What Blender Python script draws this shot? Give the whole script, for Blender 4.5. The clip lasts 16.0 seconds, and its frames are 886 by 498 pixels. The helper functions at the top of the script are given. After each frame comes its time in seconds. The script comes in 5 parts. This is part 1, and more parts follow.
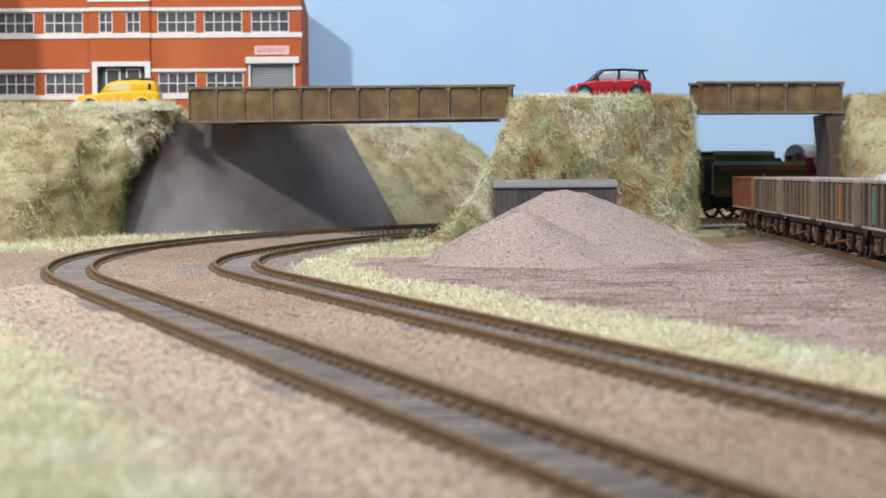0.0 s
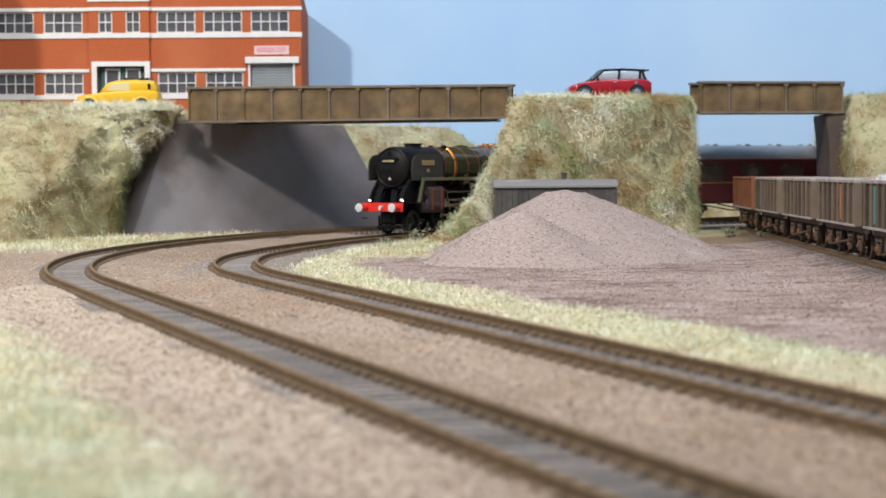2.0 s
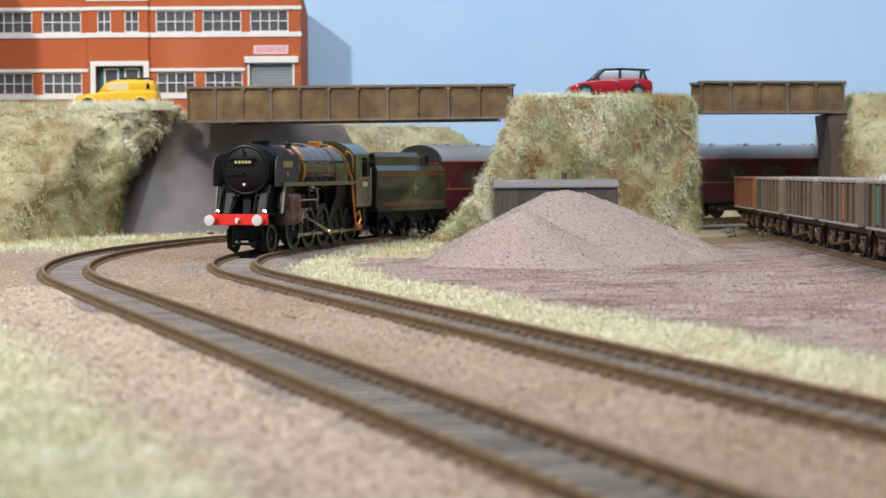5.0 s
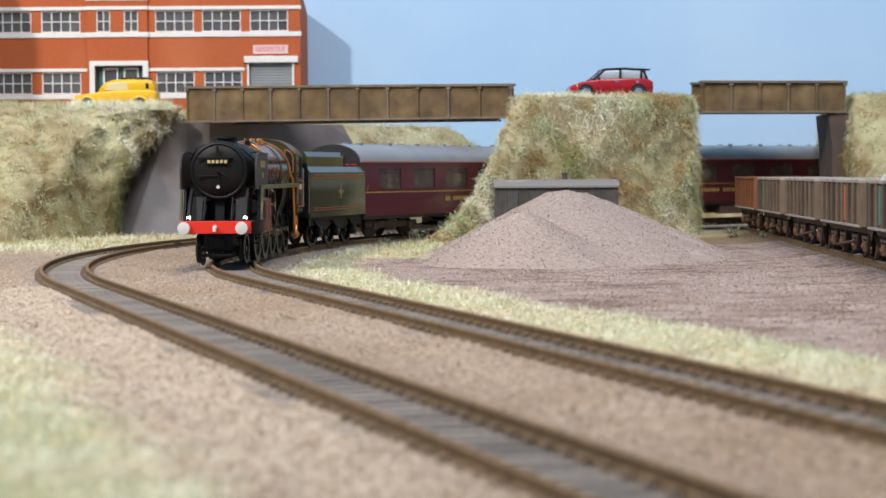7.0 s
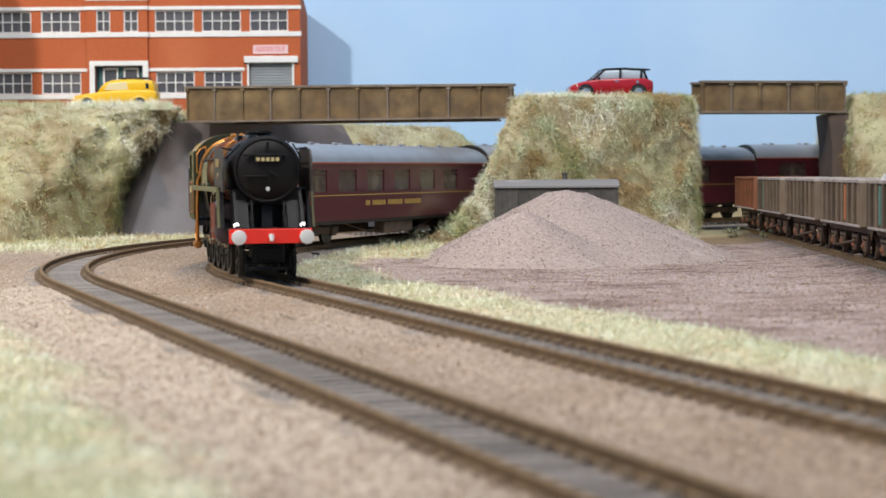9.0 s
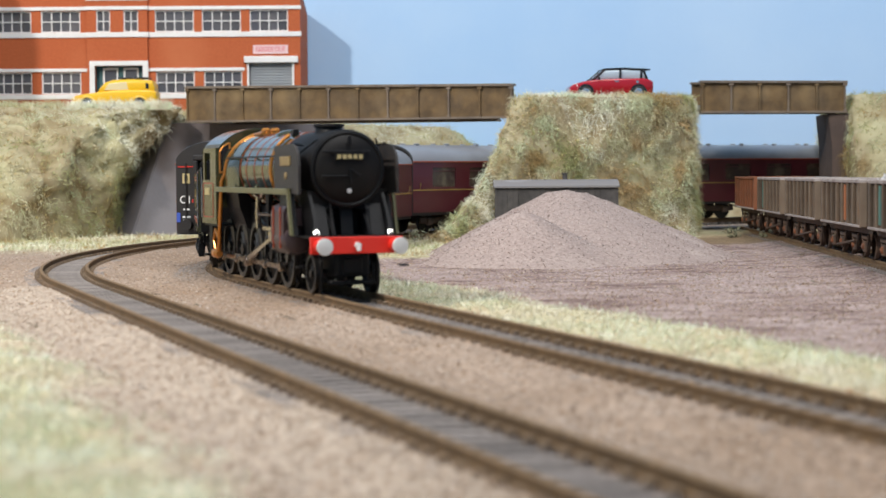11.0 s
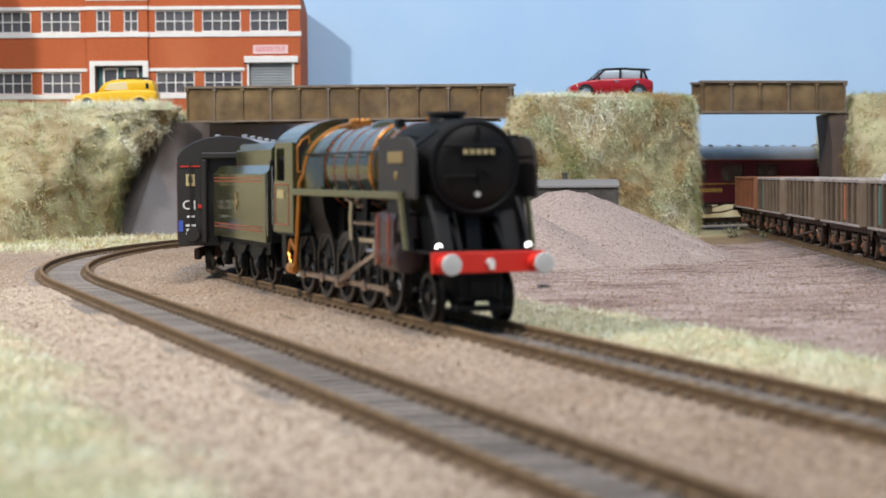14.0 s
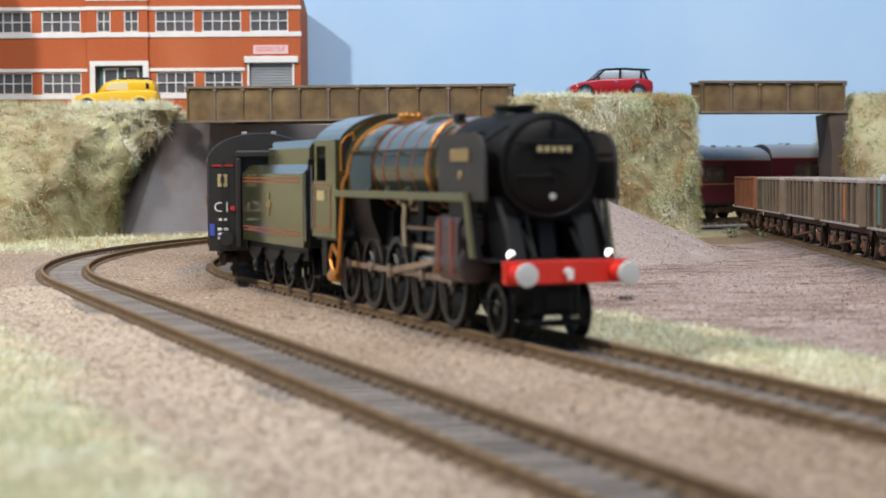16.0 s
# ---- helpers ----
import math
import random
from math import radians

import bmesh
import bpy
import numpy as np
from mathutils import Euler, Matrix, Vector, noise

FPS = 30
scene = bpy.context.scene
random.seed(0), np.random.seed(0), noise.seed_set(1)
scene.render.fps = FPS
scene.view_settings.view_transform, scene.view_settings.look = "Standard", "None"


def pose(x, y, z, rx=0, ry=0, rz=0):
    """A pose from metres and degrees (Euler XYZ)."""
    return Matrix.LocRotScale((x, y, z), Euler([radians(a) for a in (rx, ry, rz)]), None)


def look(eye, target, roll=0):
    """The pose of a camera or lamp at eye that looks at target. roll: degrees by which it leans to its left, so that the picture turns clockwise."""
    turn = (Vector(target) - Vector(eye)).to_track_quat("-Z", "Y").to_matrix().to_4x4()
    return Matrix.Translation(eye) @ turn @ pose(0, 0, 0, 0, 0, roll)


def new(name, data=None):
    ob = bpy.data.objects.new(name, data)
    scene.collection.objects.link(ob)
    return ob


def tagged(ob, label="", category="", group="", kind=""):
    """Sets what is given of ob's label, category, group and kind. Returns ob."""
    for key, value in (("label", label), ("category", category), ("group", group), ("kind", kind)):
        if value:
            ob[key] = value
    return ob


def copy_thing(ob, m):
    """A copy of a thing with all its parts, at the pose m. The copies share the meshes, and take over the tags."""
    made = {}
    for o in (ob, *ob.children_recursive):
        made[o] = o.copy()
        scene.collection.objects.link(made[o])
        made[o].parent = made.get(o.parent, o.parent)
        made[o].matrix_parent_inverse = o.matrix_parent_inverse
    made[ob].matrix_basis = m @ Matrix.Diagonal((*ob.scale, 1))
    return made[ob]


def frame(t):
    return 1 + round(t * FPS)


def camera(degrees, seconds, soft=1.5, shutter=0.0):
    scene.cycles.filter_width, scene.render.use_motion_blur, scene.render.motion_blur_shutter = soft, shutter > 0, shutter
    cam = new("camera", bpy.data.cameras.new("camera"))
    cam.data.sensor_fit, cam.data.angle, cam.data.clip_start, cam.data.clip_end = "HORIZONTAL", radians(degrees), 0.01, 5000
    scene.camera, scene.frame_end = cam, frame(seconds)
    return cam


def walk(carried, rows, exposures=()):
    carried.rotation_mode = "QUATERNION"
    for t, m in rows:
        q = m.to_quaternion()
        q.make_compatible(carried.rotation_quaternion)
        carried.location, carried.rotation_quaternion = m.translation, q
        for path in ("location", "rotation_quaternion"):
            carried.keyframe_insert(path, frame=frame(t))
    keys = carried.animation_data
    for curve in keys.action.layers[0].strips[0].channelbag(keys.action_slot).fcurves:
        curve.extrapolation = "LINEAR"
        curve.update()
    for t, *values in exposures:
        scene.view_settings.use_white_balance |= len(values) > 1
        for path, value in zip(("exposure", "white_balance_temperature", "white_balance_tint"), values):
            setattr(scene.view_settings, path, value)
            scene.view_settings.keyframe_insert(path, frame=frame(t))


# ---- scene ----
import collections

# A model railway at 1:76, in metres at the model's own size. Plan figures below are in millimetres.
MM = 0.001
cam = camera(27.13, 16.0, soft=1.5, shutter=0.5)
cam.data.dof.use_dof = True
cam.data.dof.focus_distance = 0.83
cam.data.dof.aperture_fstop = 36
PITCH, ROLL = 2.402, -0.4


def eye(back):
    return pose(0, -back * MM, 35.8 * MM, 90 - PITCH, 0, 0) @ pose(0, 0, 0, 0, 0, ROLL)


walk(cam, [(0, eye(9.5)), (1.0, eye(9.5)), (2.0, eye(8)), (3.0, eye(5)), (4.2, eye(4)), (6.3, eye(0.9)), (7.0, eye(0)),
           (9.2, eye(0)), (14.0, eye(0)), (16.0, eye(1.2))])

# ---- light: the hall's lamps ----
world = bpy.data.worlds.new("hall_light")
world.use_nodes = True
world.node_tree.nodes["Background"].inputs[0].default_value = (0.44, 0.70, 1.0, 1)
world.node_tree.nodes["Background"].inputs[1].default_value = 0.43
scene.world = world


def area_lamp(name, at, target, size, watts, colour):
    d = bpy.data.lights.new(name, "AREA")
    d.shape, d.size, d.energy, d.color = "DISK", size * MM, watts, colour
    ob = new(name, d)
    ob.matrix_world = look([c * MM for c in at], [c * MM for c in target])
    return ob


area_lamp("layout_lamp", (-560, 330, 700), (-60, 1080, 40), 50, 8.6, (1.0, 0.95, 0.88))
area_lamp("ceiling_lamp", (300, -200, 1900), (0, 800, 0), 1100, 36.0, (1.0, 0.97, 0.94))

# ---- materials ----


def mat(name, base, rough=0.7, metal=0.0, second=None, scale=200.0, amount=0.5, bump=0.0, bump_scale=900.0, third=None,
        third_scale=40.0, third_at=0.55, spec=0.5, coat=0.0, random=0.0, dust=None):
    """Base colour broken by a fine noise towards `second`, by broad patches towards `third`; bump in millimetres."""
    m = bpy.data.materials.new(name)
    m.use_nodes = True
    nt = m.node_tree
    nd, ln = nt.nodes, nt.links
    bs = nd["Principled BSDF"]
    bs.inputs["Roughness"].default_value = rough
    bs.inputs["Metallic"].default_value = metal
    bs.inputs["Specular IOR Level"].default_value = spec
    bs.inputs["Coat Weight"].default_value = coat
    tc = nd.new("ShaderNodeTexCoord")
    col = nd.new("ShaderNodeRGB")
    col.outputs[0].default_value = (*base, 1)
    out = col.outputs[0]

    def noise_fac(sc, lo, hi, detail=6.0):
        n = nd.new("ShaderNodeTexNoise")
        n.inputs["Scale"].default_value = sc
        n.inputs["Detail"].default_value = detail
        ln.new(tc.outputs["Object"], n.inputs["Vector"])
        r = nd.new("ShaderNodeMapRange")
        r.inputs["From Min"].default_value, r.inputs["From Max"].default_value = lo, hi
        ln.new(n.outputs["Fac"], r.inputs["Value"])
        return r.outputs["Result"], n

    def mix(fac, a, b, k=1.0):
        x = nd.new("ShaderNodeMix")
        x.data_type = "RGBA"
        if k < 1:
            mm = nd.new("ShaderNodeMath")
            mm.operation = "MULTIPLY"
            mm.inputs[1].default_value = k
            ln.new(fac, mm.inputs[0])
            fac = mm.outputs[0]
        ln.new(fac, x.inputs["Factor"])
        ln.new(a, x.inputs["A"])
        if isinstance(b, tuple):
            x.inputs["B"].default_value = (*b, 1)
        else:
            ln.new(b, x.inputs["B"])
        return x.outputs["Result"]

    if second:
        f, _ = noise_fac(scale, 0.36, 0.66)
        out = mix(f, out, second, amount)
    if third:
        f, _ = noise_fac(third_scale, third_at, third_at + 0.16)
        out = mix(f, out, third)
    if dust:
        f, _ = noise_fac(third_scale * 2.3, 0.45, 0.75)
        out = mix(f, out, dust, 0.6)
    if random:
        oi = nd.new("ShaderNodeObjectInfo")
        hs = nd.new("ShaderNodeHueSaturation")
        mr = nd.new("ShaderNodeMapRange")
        mr.inputs["To Min"].default_value, mr.inputs["To Max"].default_value = 1 - random, 1 + random
        ln.new(oi.outputs["Random"], mr.inputs["Value"])
        ln.new(mr.outputs["Result"], hs.inputs["Value"])
        ln.new(out, hs.inputs["Color"])
        out = hs.outputs["Color"]
    ln.new(out, bs.inputs["Base Color"])
    if bump:
        _, n = noise_fac(bump_scale, 0, 1, 8.0)
        b = nd.new("ShaderNodeBump")
        b.inputs["Distance"].default_value = bump * MM
        b.inputs["Strength"].default_value = 0.8
        ln.new(n.outputs["Fac"], b.inputs["Height"])
        ln.new(b.outputs["Normal"], bs.inputs["Normal"])
    return m


def island_mat(name, colours, rough=0.8, spec=0.3, patches=()):
    """One of several colours for each loose piece of a mesh."""
    m = bpy.data.materials.new(name)
    m.use_nodes = True
    nd, ln = m.node_tree.nodes, m.node_tree.links
    bs = nd["Principled BSDF"]
    bs.inputs["Roughness"].default_value = rough
    bs.inputs["Specular IOR Level"].default_value = spec
    g = nd.new("ShaderNodeNewGeometry")
    cr = nd.new("ShaderNodeValToRGB")
    cr.color_ramp.interpolation = "LINEAR"
    e = cr.color_ramp.elements
    while len(e) < len(colours):
        e.new(0.5)
    for i, c in enumerate(colours):
        e[i].position = i / max(1, len(colours) - 1)
        e[i].color = (*c, 1)
    ln.new(g.outputs["Random Per Island"], cr.inputs["Fac"])
    out = cr.outputs["Color"]
    for sc, colour, lo, hi, k in patches:
        tc = nd.new("ShaderNodeTexCoord")
        n = nd.new("ShaderNodeTexNoise")
        n.inputs["Scale"].default_value, n.inputs["Detail"].default_value = sc, 3
        ln.new(tc.outputs["Object"], n.inputs["Vector"])
        r = nd.new("ShaderNodeMapRange")
        r.inputs["From Min"].default_value, r.inputs["From Max"].default_value, r.inputs["To Max"].default_value = lo, hi, k
        ln.new(n.outputs["Fac"], r.inputs["Value"])
        x = nd.new("ShaderNodeMix")
        x.data_type = "RGBA"
        x.inputs["B"].default_value = (*colour, 1)
        ln.new(r.outputs["Result"], x.inputs["Factor"])
        ln.new(out, x.inputs["A"])
        out = x.outputs["Result"]
    ln.new(out, bs.inputs["Base Color"])
    return m


def glow(name, colour, strength):
    m = bpy.data.materials.new(name)
    m.use_nodes = True
    bs = m.node_tree.nodes["Principled BSDF"]
    bs.inputs["Base Color"].default_value = (*colour, 1)
    bs.inputs["Emission Color"].default_value = (*colour, 1)
    bs.inputs["Emission Strength"].default_value = strength
    return m

# ---- mesh helpers, all in millimetres ----


def part(name, bm, material, parent=None, label="", at=None, smooth=False):
    """Links a bmesh built in millimetres as one mesh object."""
    bmesh.ops.recalc_face_normals(bm, faces=bm.faces)
    bm.transform(Matrix.Scale(MM, 4))
    me = bpy.data.meshes.new(name)
    bm.to_mesh(me)
    bm.free()
    return link(name, me, material, parent, label, at, smooth)


def link(name, me, material, parent=None, label="", at=None, smooth=False):
    if not me.materials:
        me.materials.append(material)
    if smooth:
        me.shade_smooth() if smooth is True else me.set_sharp_from_angle(angle=radians(smooth))
    ob = new(name, me)
    if parent is not None:
        ob.parent = parent
    if at is not None:
        ob.matrix_basis = at
    if label:
        ob["label"] = label
    return ob


def mm_pose(x, y, z, rx=0, ry=0, rz=0):
    return pose(x * MM, y * MM, z * MM, rx, ry, rz)


def thing(name, label, category, at=None, group="", kind=""):
    ob = new(name)
    ob.empty_display_size = 0.005
    if at is not None:
        ob.matrix_basis = at
    return tagged(ob, label, category, group, kind)


def B():
    return bmesh.new()


def box(bm, x0, x1, y0, y1, z0, z1, bevel=0.0, m=None):
    vs = [bm.verts.new((x, y, z)) for z in (z0, z1) for y in (y0, y1) for x in (x0, x1)]
    fs = [bm.faces.new([vs[i] for i in f]) for f in ((0, 2, 3, 1), (4, 5, 7, 6), (0, 1, 5, 4), (2, 6, 7, 3), (0, 4, 6, 2), (1, 3, 7, 5))]
    if m is not None:
        for v in vs:
            v.co = m @ v.co
    if bevel:
        es = list({e for f in fs for e in f.edges})
        bmesh.ops.bevel(bm, geom=es, offset=bevel, segments=1, affect="EDGES")
    return bm


def prism(bm, poly, a0, a1, axis="x"):
    """A polygon drawn out along an axis: poly in (y, z), (x, z) or (x, y)."""
    def p(u, v, w):
        return {"x": (w, u, v), "y": (u, w, v), "z": (u, v, w)}[axis]
    lo = [bm.verts.new(p(u, v, a0)) for u, v in poly]
    hi = [bm.verts.new(p(u, v, a1)) for u, v in poly]
    n = len(poly)
    bm.faces.new(lo)
    bm.faces.new(hi[::-1])
    for i in range(n):
        bm.faces.new((lo[i], lo[(i + 1) % n], hi[(i + 1) % n], hi[i]))
    return bm


def lathe(bm, prof, axis="x", seg=20, at=(0, 0, 0), arc=(0, 360)):
    """Turns a profile of (along, radius) round an axis through `at`."""
    full = arc[1] - arc[0] >= 359.9
    n = seg if full else seg + 1
    rings = []
    for a, r in prof:
        ring = []
        for i in range(n):
            t = radians(arc[0] + (arc[1] - arc[0]) * i / seg)
            c, s = r * math.cos(t), r * math.sin(t)
            co = {"x": (a, c, s), "y": (c, a, s), "z": (c, s, a)}[axis]
            ring.append(bm.verts.new([co[k] + at[k] for k in range(3)]))
        rings.append(ring)
    for r0, r1 in zip(rings, rings[1:]):
        for i in range(seg if full else seg):
            j = (i + 1) % n
            bm.faces.new((r0[i], r0[j], r1[j], r1[i]))
    if full:
        bm.faces.new(rings[0][::-1])
        bm.faces.new(rings[-1])
    return bm


def rod(bm, p, q, r, seg=8, r2=None):
    p, q = Vector(p), Vector(q)
    w = (q - p).normalized()
    u = w.orthogonal().normalized()
    v = w.cross(u)
    rings = []
    for c, rr in ((p, r), (q, r if r2 is None else r2)):
        rings.append([bm.verts.new(c + (u * math.cos(a) + v * math.sin(a)) * rr) for a in (2 * math.pi * i / seg for i in range(seg))])
    bm.faces.new(rings[0][::-1])
    bm.faces.new(rings[1])
    for i in range(seg):
        j = (i + 1) % seg
        bm.faces.new((rings[0][i], rings[0][j], rings[1][j], rings[1][i]))
    return bm


def tube(bm, pts, r, seg=8):
    for a, b in zip(pts, pts[1:]):
        rod(bm, a, b, r, seg)
    for c in pts[1:-1]:
        bmesh.ops.create_icosphere(bm, subdivisions=1, radius=r, matrix=Matrix.Translation(c))
    return bm


def sweep(bm, path, section):
    """Draws an open or closed (lateral, z) section along a plan path of (x, y, z)."""
    rings = []
    n = len(path)
    for i, p in enumerate(path):
        a, b = path[max(0, i - 1)], path[min(n - 1, i + 1)]
        d = Vector((b[0] - a[0], b[1] - a[1])).normalized()
        side = (d.y, -d.x)
        rings.append([bm.verts.new((p[0] + side[0] * u, p[1] + side[1] * u, p[2] + v)) for u, v in section])
    k = len(section)
    for r0, r1 in zip(rings, rings[1:]):
        for i in range(k):
            bm.faces.new((r0[i], r0[(i + 1) % k], r1[(i + 1) % k], r1[i]))
    bm.faces.new(rings[0])
    bm.faces.new(rings[-1][::-1])
    return bm


def raw(name, verts, faces, material, parent=None, label="", smooth=False):
    """A mesh straight from arrays in millimetres."""
    me = bpy.data.meshes.new(name)
    me.from_pydata((np.asarray(verts, float) * MM).tolist(), [], faces)
    me.update()
    return link(name, me, material, parent, label, None, smooth)

# ---- plan of the running line ----
# A curved line, from the far straight forward: a long arc (r3), a short arc (r2), the easing arc (rb), then a straight.
Curve = collections.namedtuple("Curve", "r2 cx cy rb head turn r3 x3 y3 s1 s2")


def curve(r2, cx, cy, rb, head, turn, r3):
    s1 = -turn * r2
    return Curve(r2, cx, cy, rb, head, turn, r3, cx + (r3 - r2) * math.cos(turn), cy - (r3 - r2) * math.sin(turn), s1, s1 - (math.pi / 2 - turn) * r3)


INNER = curve(339.9, 252.35, 789.6, 430.5, 0.3244, 0.152, 596.2)
OUTER = curve(408.3, 249.8, 831.7, 633.9, 0.3375, 0.0109, 703.5)


def line(s, off=0.0, g=INNER):
    """A point of the line s mm past its outermost place, off mm to the inside of the curve, and the heading there (radians from towards the viewer)."""
    if s < g.s2:
        return (g.x3 - (s - g.s2), g.y3 + g.r3 - off, -math.pi / 2)
    if s < g.s1:
        a = g.turn + (g.s1 - s) / g.r3
        r = g.r3 - off
        return (g.x3 - r * math.cos(a), g.y3 + r * math.sin(a), -a)
    if s <= 0:
        a = -s / g.r2
        r = g.r2 - off
        return (g.cx - r * math.cos(a), g.cy + r * math.sin(a), -a)
    if s <= g.head * g.rb:
        a = s / g.rb
        r = g.rb - off
        return (g.cx - g.r2 + g.rb - r * math.cos(a), g.cy - r * math.sin(a), a)
    d = s - g.head * g.rb
    x0, y0 = g.cx - g.r2 + g.rb - (g.rb - off) * math.cos(g.head), g.cy - (g.rb - off) * math.sin(g.head)
    return (x0 + d * math.sin(g.head), y0 - d * math.cos(g.head), g.head)


def rise(s):
    """The inner line climbs gently away from the outermost place of its curve."""
    return min(4.6, 0.0062 * max(0.0, -s - 60))


def set_on_line(s_front, s_rear, z=0.0):
    """The pose, in metres, of a vehicle whose x axis points forward, carried at two places of the line."""
    a, b = line(s_front), line(s_rear)
    ang = math.degrees(math.atan2(a[1] - b[1], a[0] - b[0]))
    return mm_pose((a[0] + b[0]) / 2, (a[1] + b[1]) / 2, z + rise((s_front + s_rear) / 2), 0, 0, ang)


PROGRESS = [(0, -384), (0.5, -343.5), (1.0, -305), (1.5, -267.3), (2.0, -230), (2.5, -193.4), (3.0, -156.8), (3.5, -120.8), (4.0, -85.5), (5.0, -25.5),
            (6.0, 24.5), (7.0, 75.5), (7.5, 101.8), (8.0, 128.8), (8.5, 155.3), (9.0, 181.8), (10.0, 229.5), (11.5, 287.3), (12.0, 306.8), (12.5, 325.6), (13.0, 344.4),
            (13.5, 362.7), (14.0, 380.4), (14.5, 397.7), (15.0, 414.6), (15.5, 424.9), (16.0, 427.8)]


def progress(t):
    """How far the front buffers have come at t seconds: a smooth curve through the table."""
    ts, ss = [p[0] for p in PROGRESS], [p[1] for p in PROGRESS]
    n = len(ts)
    i = max(0, min(n - 2, sum(1 for k in ts if k <= t) - 1))

    def slope(j):
        a, b = max(0, j - 1), min(n - 1, j + 1)
        return (ss[b] - ss[a]) / (ts[b] - ts[a])
    h = ts[i + 1] - ts[i]
    u = (t - ts[i]) / h
    return ((2 * u ** 3 - 3 * u * u + 1) * ss[i] + (u ** 3 - 2 * u * u + u) * h * slope(i)
            + (-2 * u ** 3 + 3 * u * u) * ss[i + 1] + (u ** 3 - u * u) * h * slope(i + 1))

# ---- surfaces ----
M_rail_side = mat("rusty_rail", (0.23, 0.145, 0.075), 0.75, 0.1, (0.14, 0.09, 0.05), 400, 0.8, 0.15, 2500, spec=0.3)
M_sleeper = mat("sleeper_grey", (0.20, 0.17, 0.155), 0.8, 0, (0.27, 0.235, 0.21), 500, 0.8, 0.2, 2500, random=0.25)
M_chair = mat("rail_chair", (0.24, 0.165, 0.10), 0.8, 0, (0.10, 0.07, 0.05), 500, 0.7)
M_girder = mat("weathered_girder", (0.19, 0.12, 0.055), 0.7, 0, (0.085, 0.055, 0.03), 90, 0.9, 0.25, 900, third=(0.27, 0.185, 0.095), third_scale=30, spec=0.3,
               dust=(0.12, 0.09, 0.06))
M_girder_top = mat("girder_top", (0.22, 0.17, 0.125), 0.8, 0, (0.13, 0.10, 0.08), 90, 0.8)
M_concrete = mat("painted_abutment", (0.265, 0.25, 0.27), 0.85, 0, (0.20, 0.175, 0.175), 35, 0.7, 0.25, 350, third=(0.16, 0.12, 0.10), third_scale=12, third_at=0.5, spec=0.2)
M_heap = mat("gravel_heap", (0.42, 0.335, 0.30), 0.95, 0, (0.28, 0.215, 0.195), 700, 0.8, 0.6, 900, third=(0.48, 0.39, 0.35), third_scale=30, spec=0.1)
M_soil = mat("bank_soil", (0.45, 0.39, 0.25), 0.95, 0, (0.24, 0.17, 0.08), 90, 0.9, 0.6, 300, third=(0.50, 0.46, 0.28), third_scale=22, third_at=0.48, spec=0.1)
M_road = mat("card_road", (0.27, 0.25, 0.235), 0.9, 0, (0.2, 0.19, 0.18), 80, 0.6)
M_brick = mat("red_brick_card", (0.50, 0.125, 0.045), 0.75, 0, (0.40, 0.09, 0.032), 700, 0.6, third=(0.53, 0.15, 0.06), third_scale=14, spec=0.25)
M_white = mat("white_trim", (0.82, 0.80, 0.78), 0.6, 0, (0.72, 0.70, 0.68), 120, 0.5)
M_pane = mat("window_pane", (0.085, 0.085, 0.10), 0.25, 0, (0.13, 0.12, 0.12), 60, 0.8, random=0.25)
M_shutter = mat("grey_roller_shutter", (0.34, 0.36, 0.38), 0.6, 0, (0.28, 0.30, 0.32), 60, 0.6)
M_door_teal = mat("teal_door", (0.03, 0.10, 0.11), 0.5, 0, (0.05, 0.14, 0.14), 100, 0.5)
M_sign = mat("pink_white_sign", (0.80, 0.55, 0.55), 0.6)
M_sign_red = mat("sign_red", (0.66, 0.06, 0.09), 0.6)
M_sky = mat("painted_sky", (0.42, 0.62, 0.88), 0.85, 0, (0.46, 0.65, 0.89), 25, 0.6, 0.12, 180, third=(0.50, 0.68, 0.90), third_scale=3.0, third_at=0.42, spec=0.15)
M_shade_wall = mat("shade_wall_paint", (0.55, 0.53, 0.5), 0.9, 0, (0.5, 0.48, 0.45), 3, 0.5)

# grass fibres: pale straw, green and brown
M_fibre = island_mat("static_grass", [(0.70, 0.65, 0.43), (0.57, 0.58, 0.33), (0.79, 0.75, 0.56), (0.51, 0.53, 0.29), (0.66, 0.55, 0.34), (0.73, 0.72, 0.53),
                                      (0.44, 0.35, 0.19)],
                     patches=[(17, (0.33, 0.35, 0.12), 0.50, 0.57, 0.75), (25, (0.47, 0.29, 0.12), 0.53, 0.60, 0.75), (15, (0.95, 0.92, 0.78), 0.51, 0.58, 0.9),
                              (60, (0.62, 0.70, 0.45), 0.54, 0.64, 0.65), (90, (0.58, 0.34, 0.13), 0.59, 0.67, 0.6)])
M_fibre_pale = island_mat("pale_grass", [(0.70, 0.71, 0.52), (0.58, 0.62, 0.41), (0.80, 0.78, 0.63), (0.63, 0.66, 0.46), (0.73, 0.66, 0.50), (0.53, 0.57, 0.37)],
                          patches=[(16, (0.76, 0.70, 0.56), 0.48, 0.60, 0.85), (22, (0.34, 0.35, 0.19), 0.57, 0.68, 0.65), (45, (0.84, 0.87, 0.72), 0.52, 0.60, 0.7)])
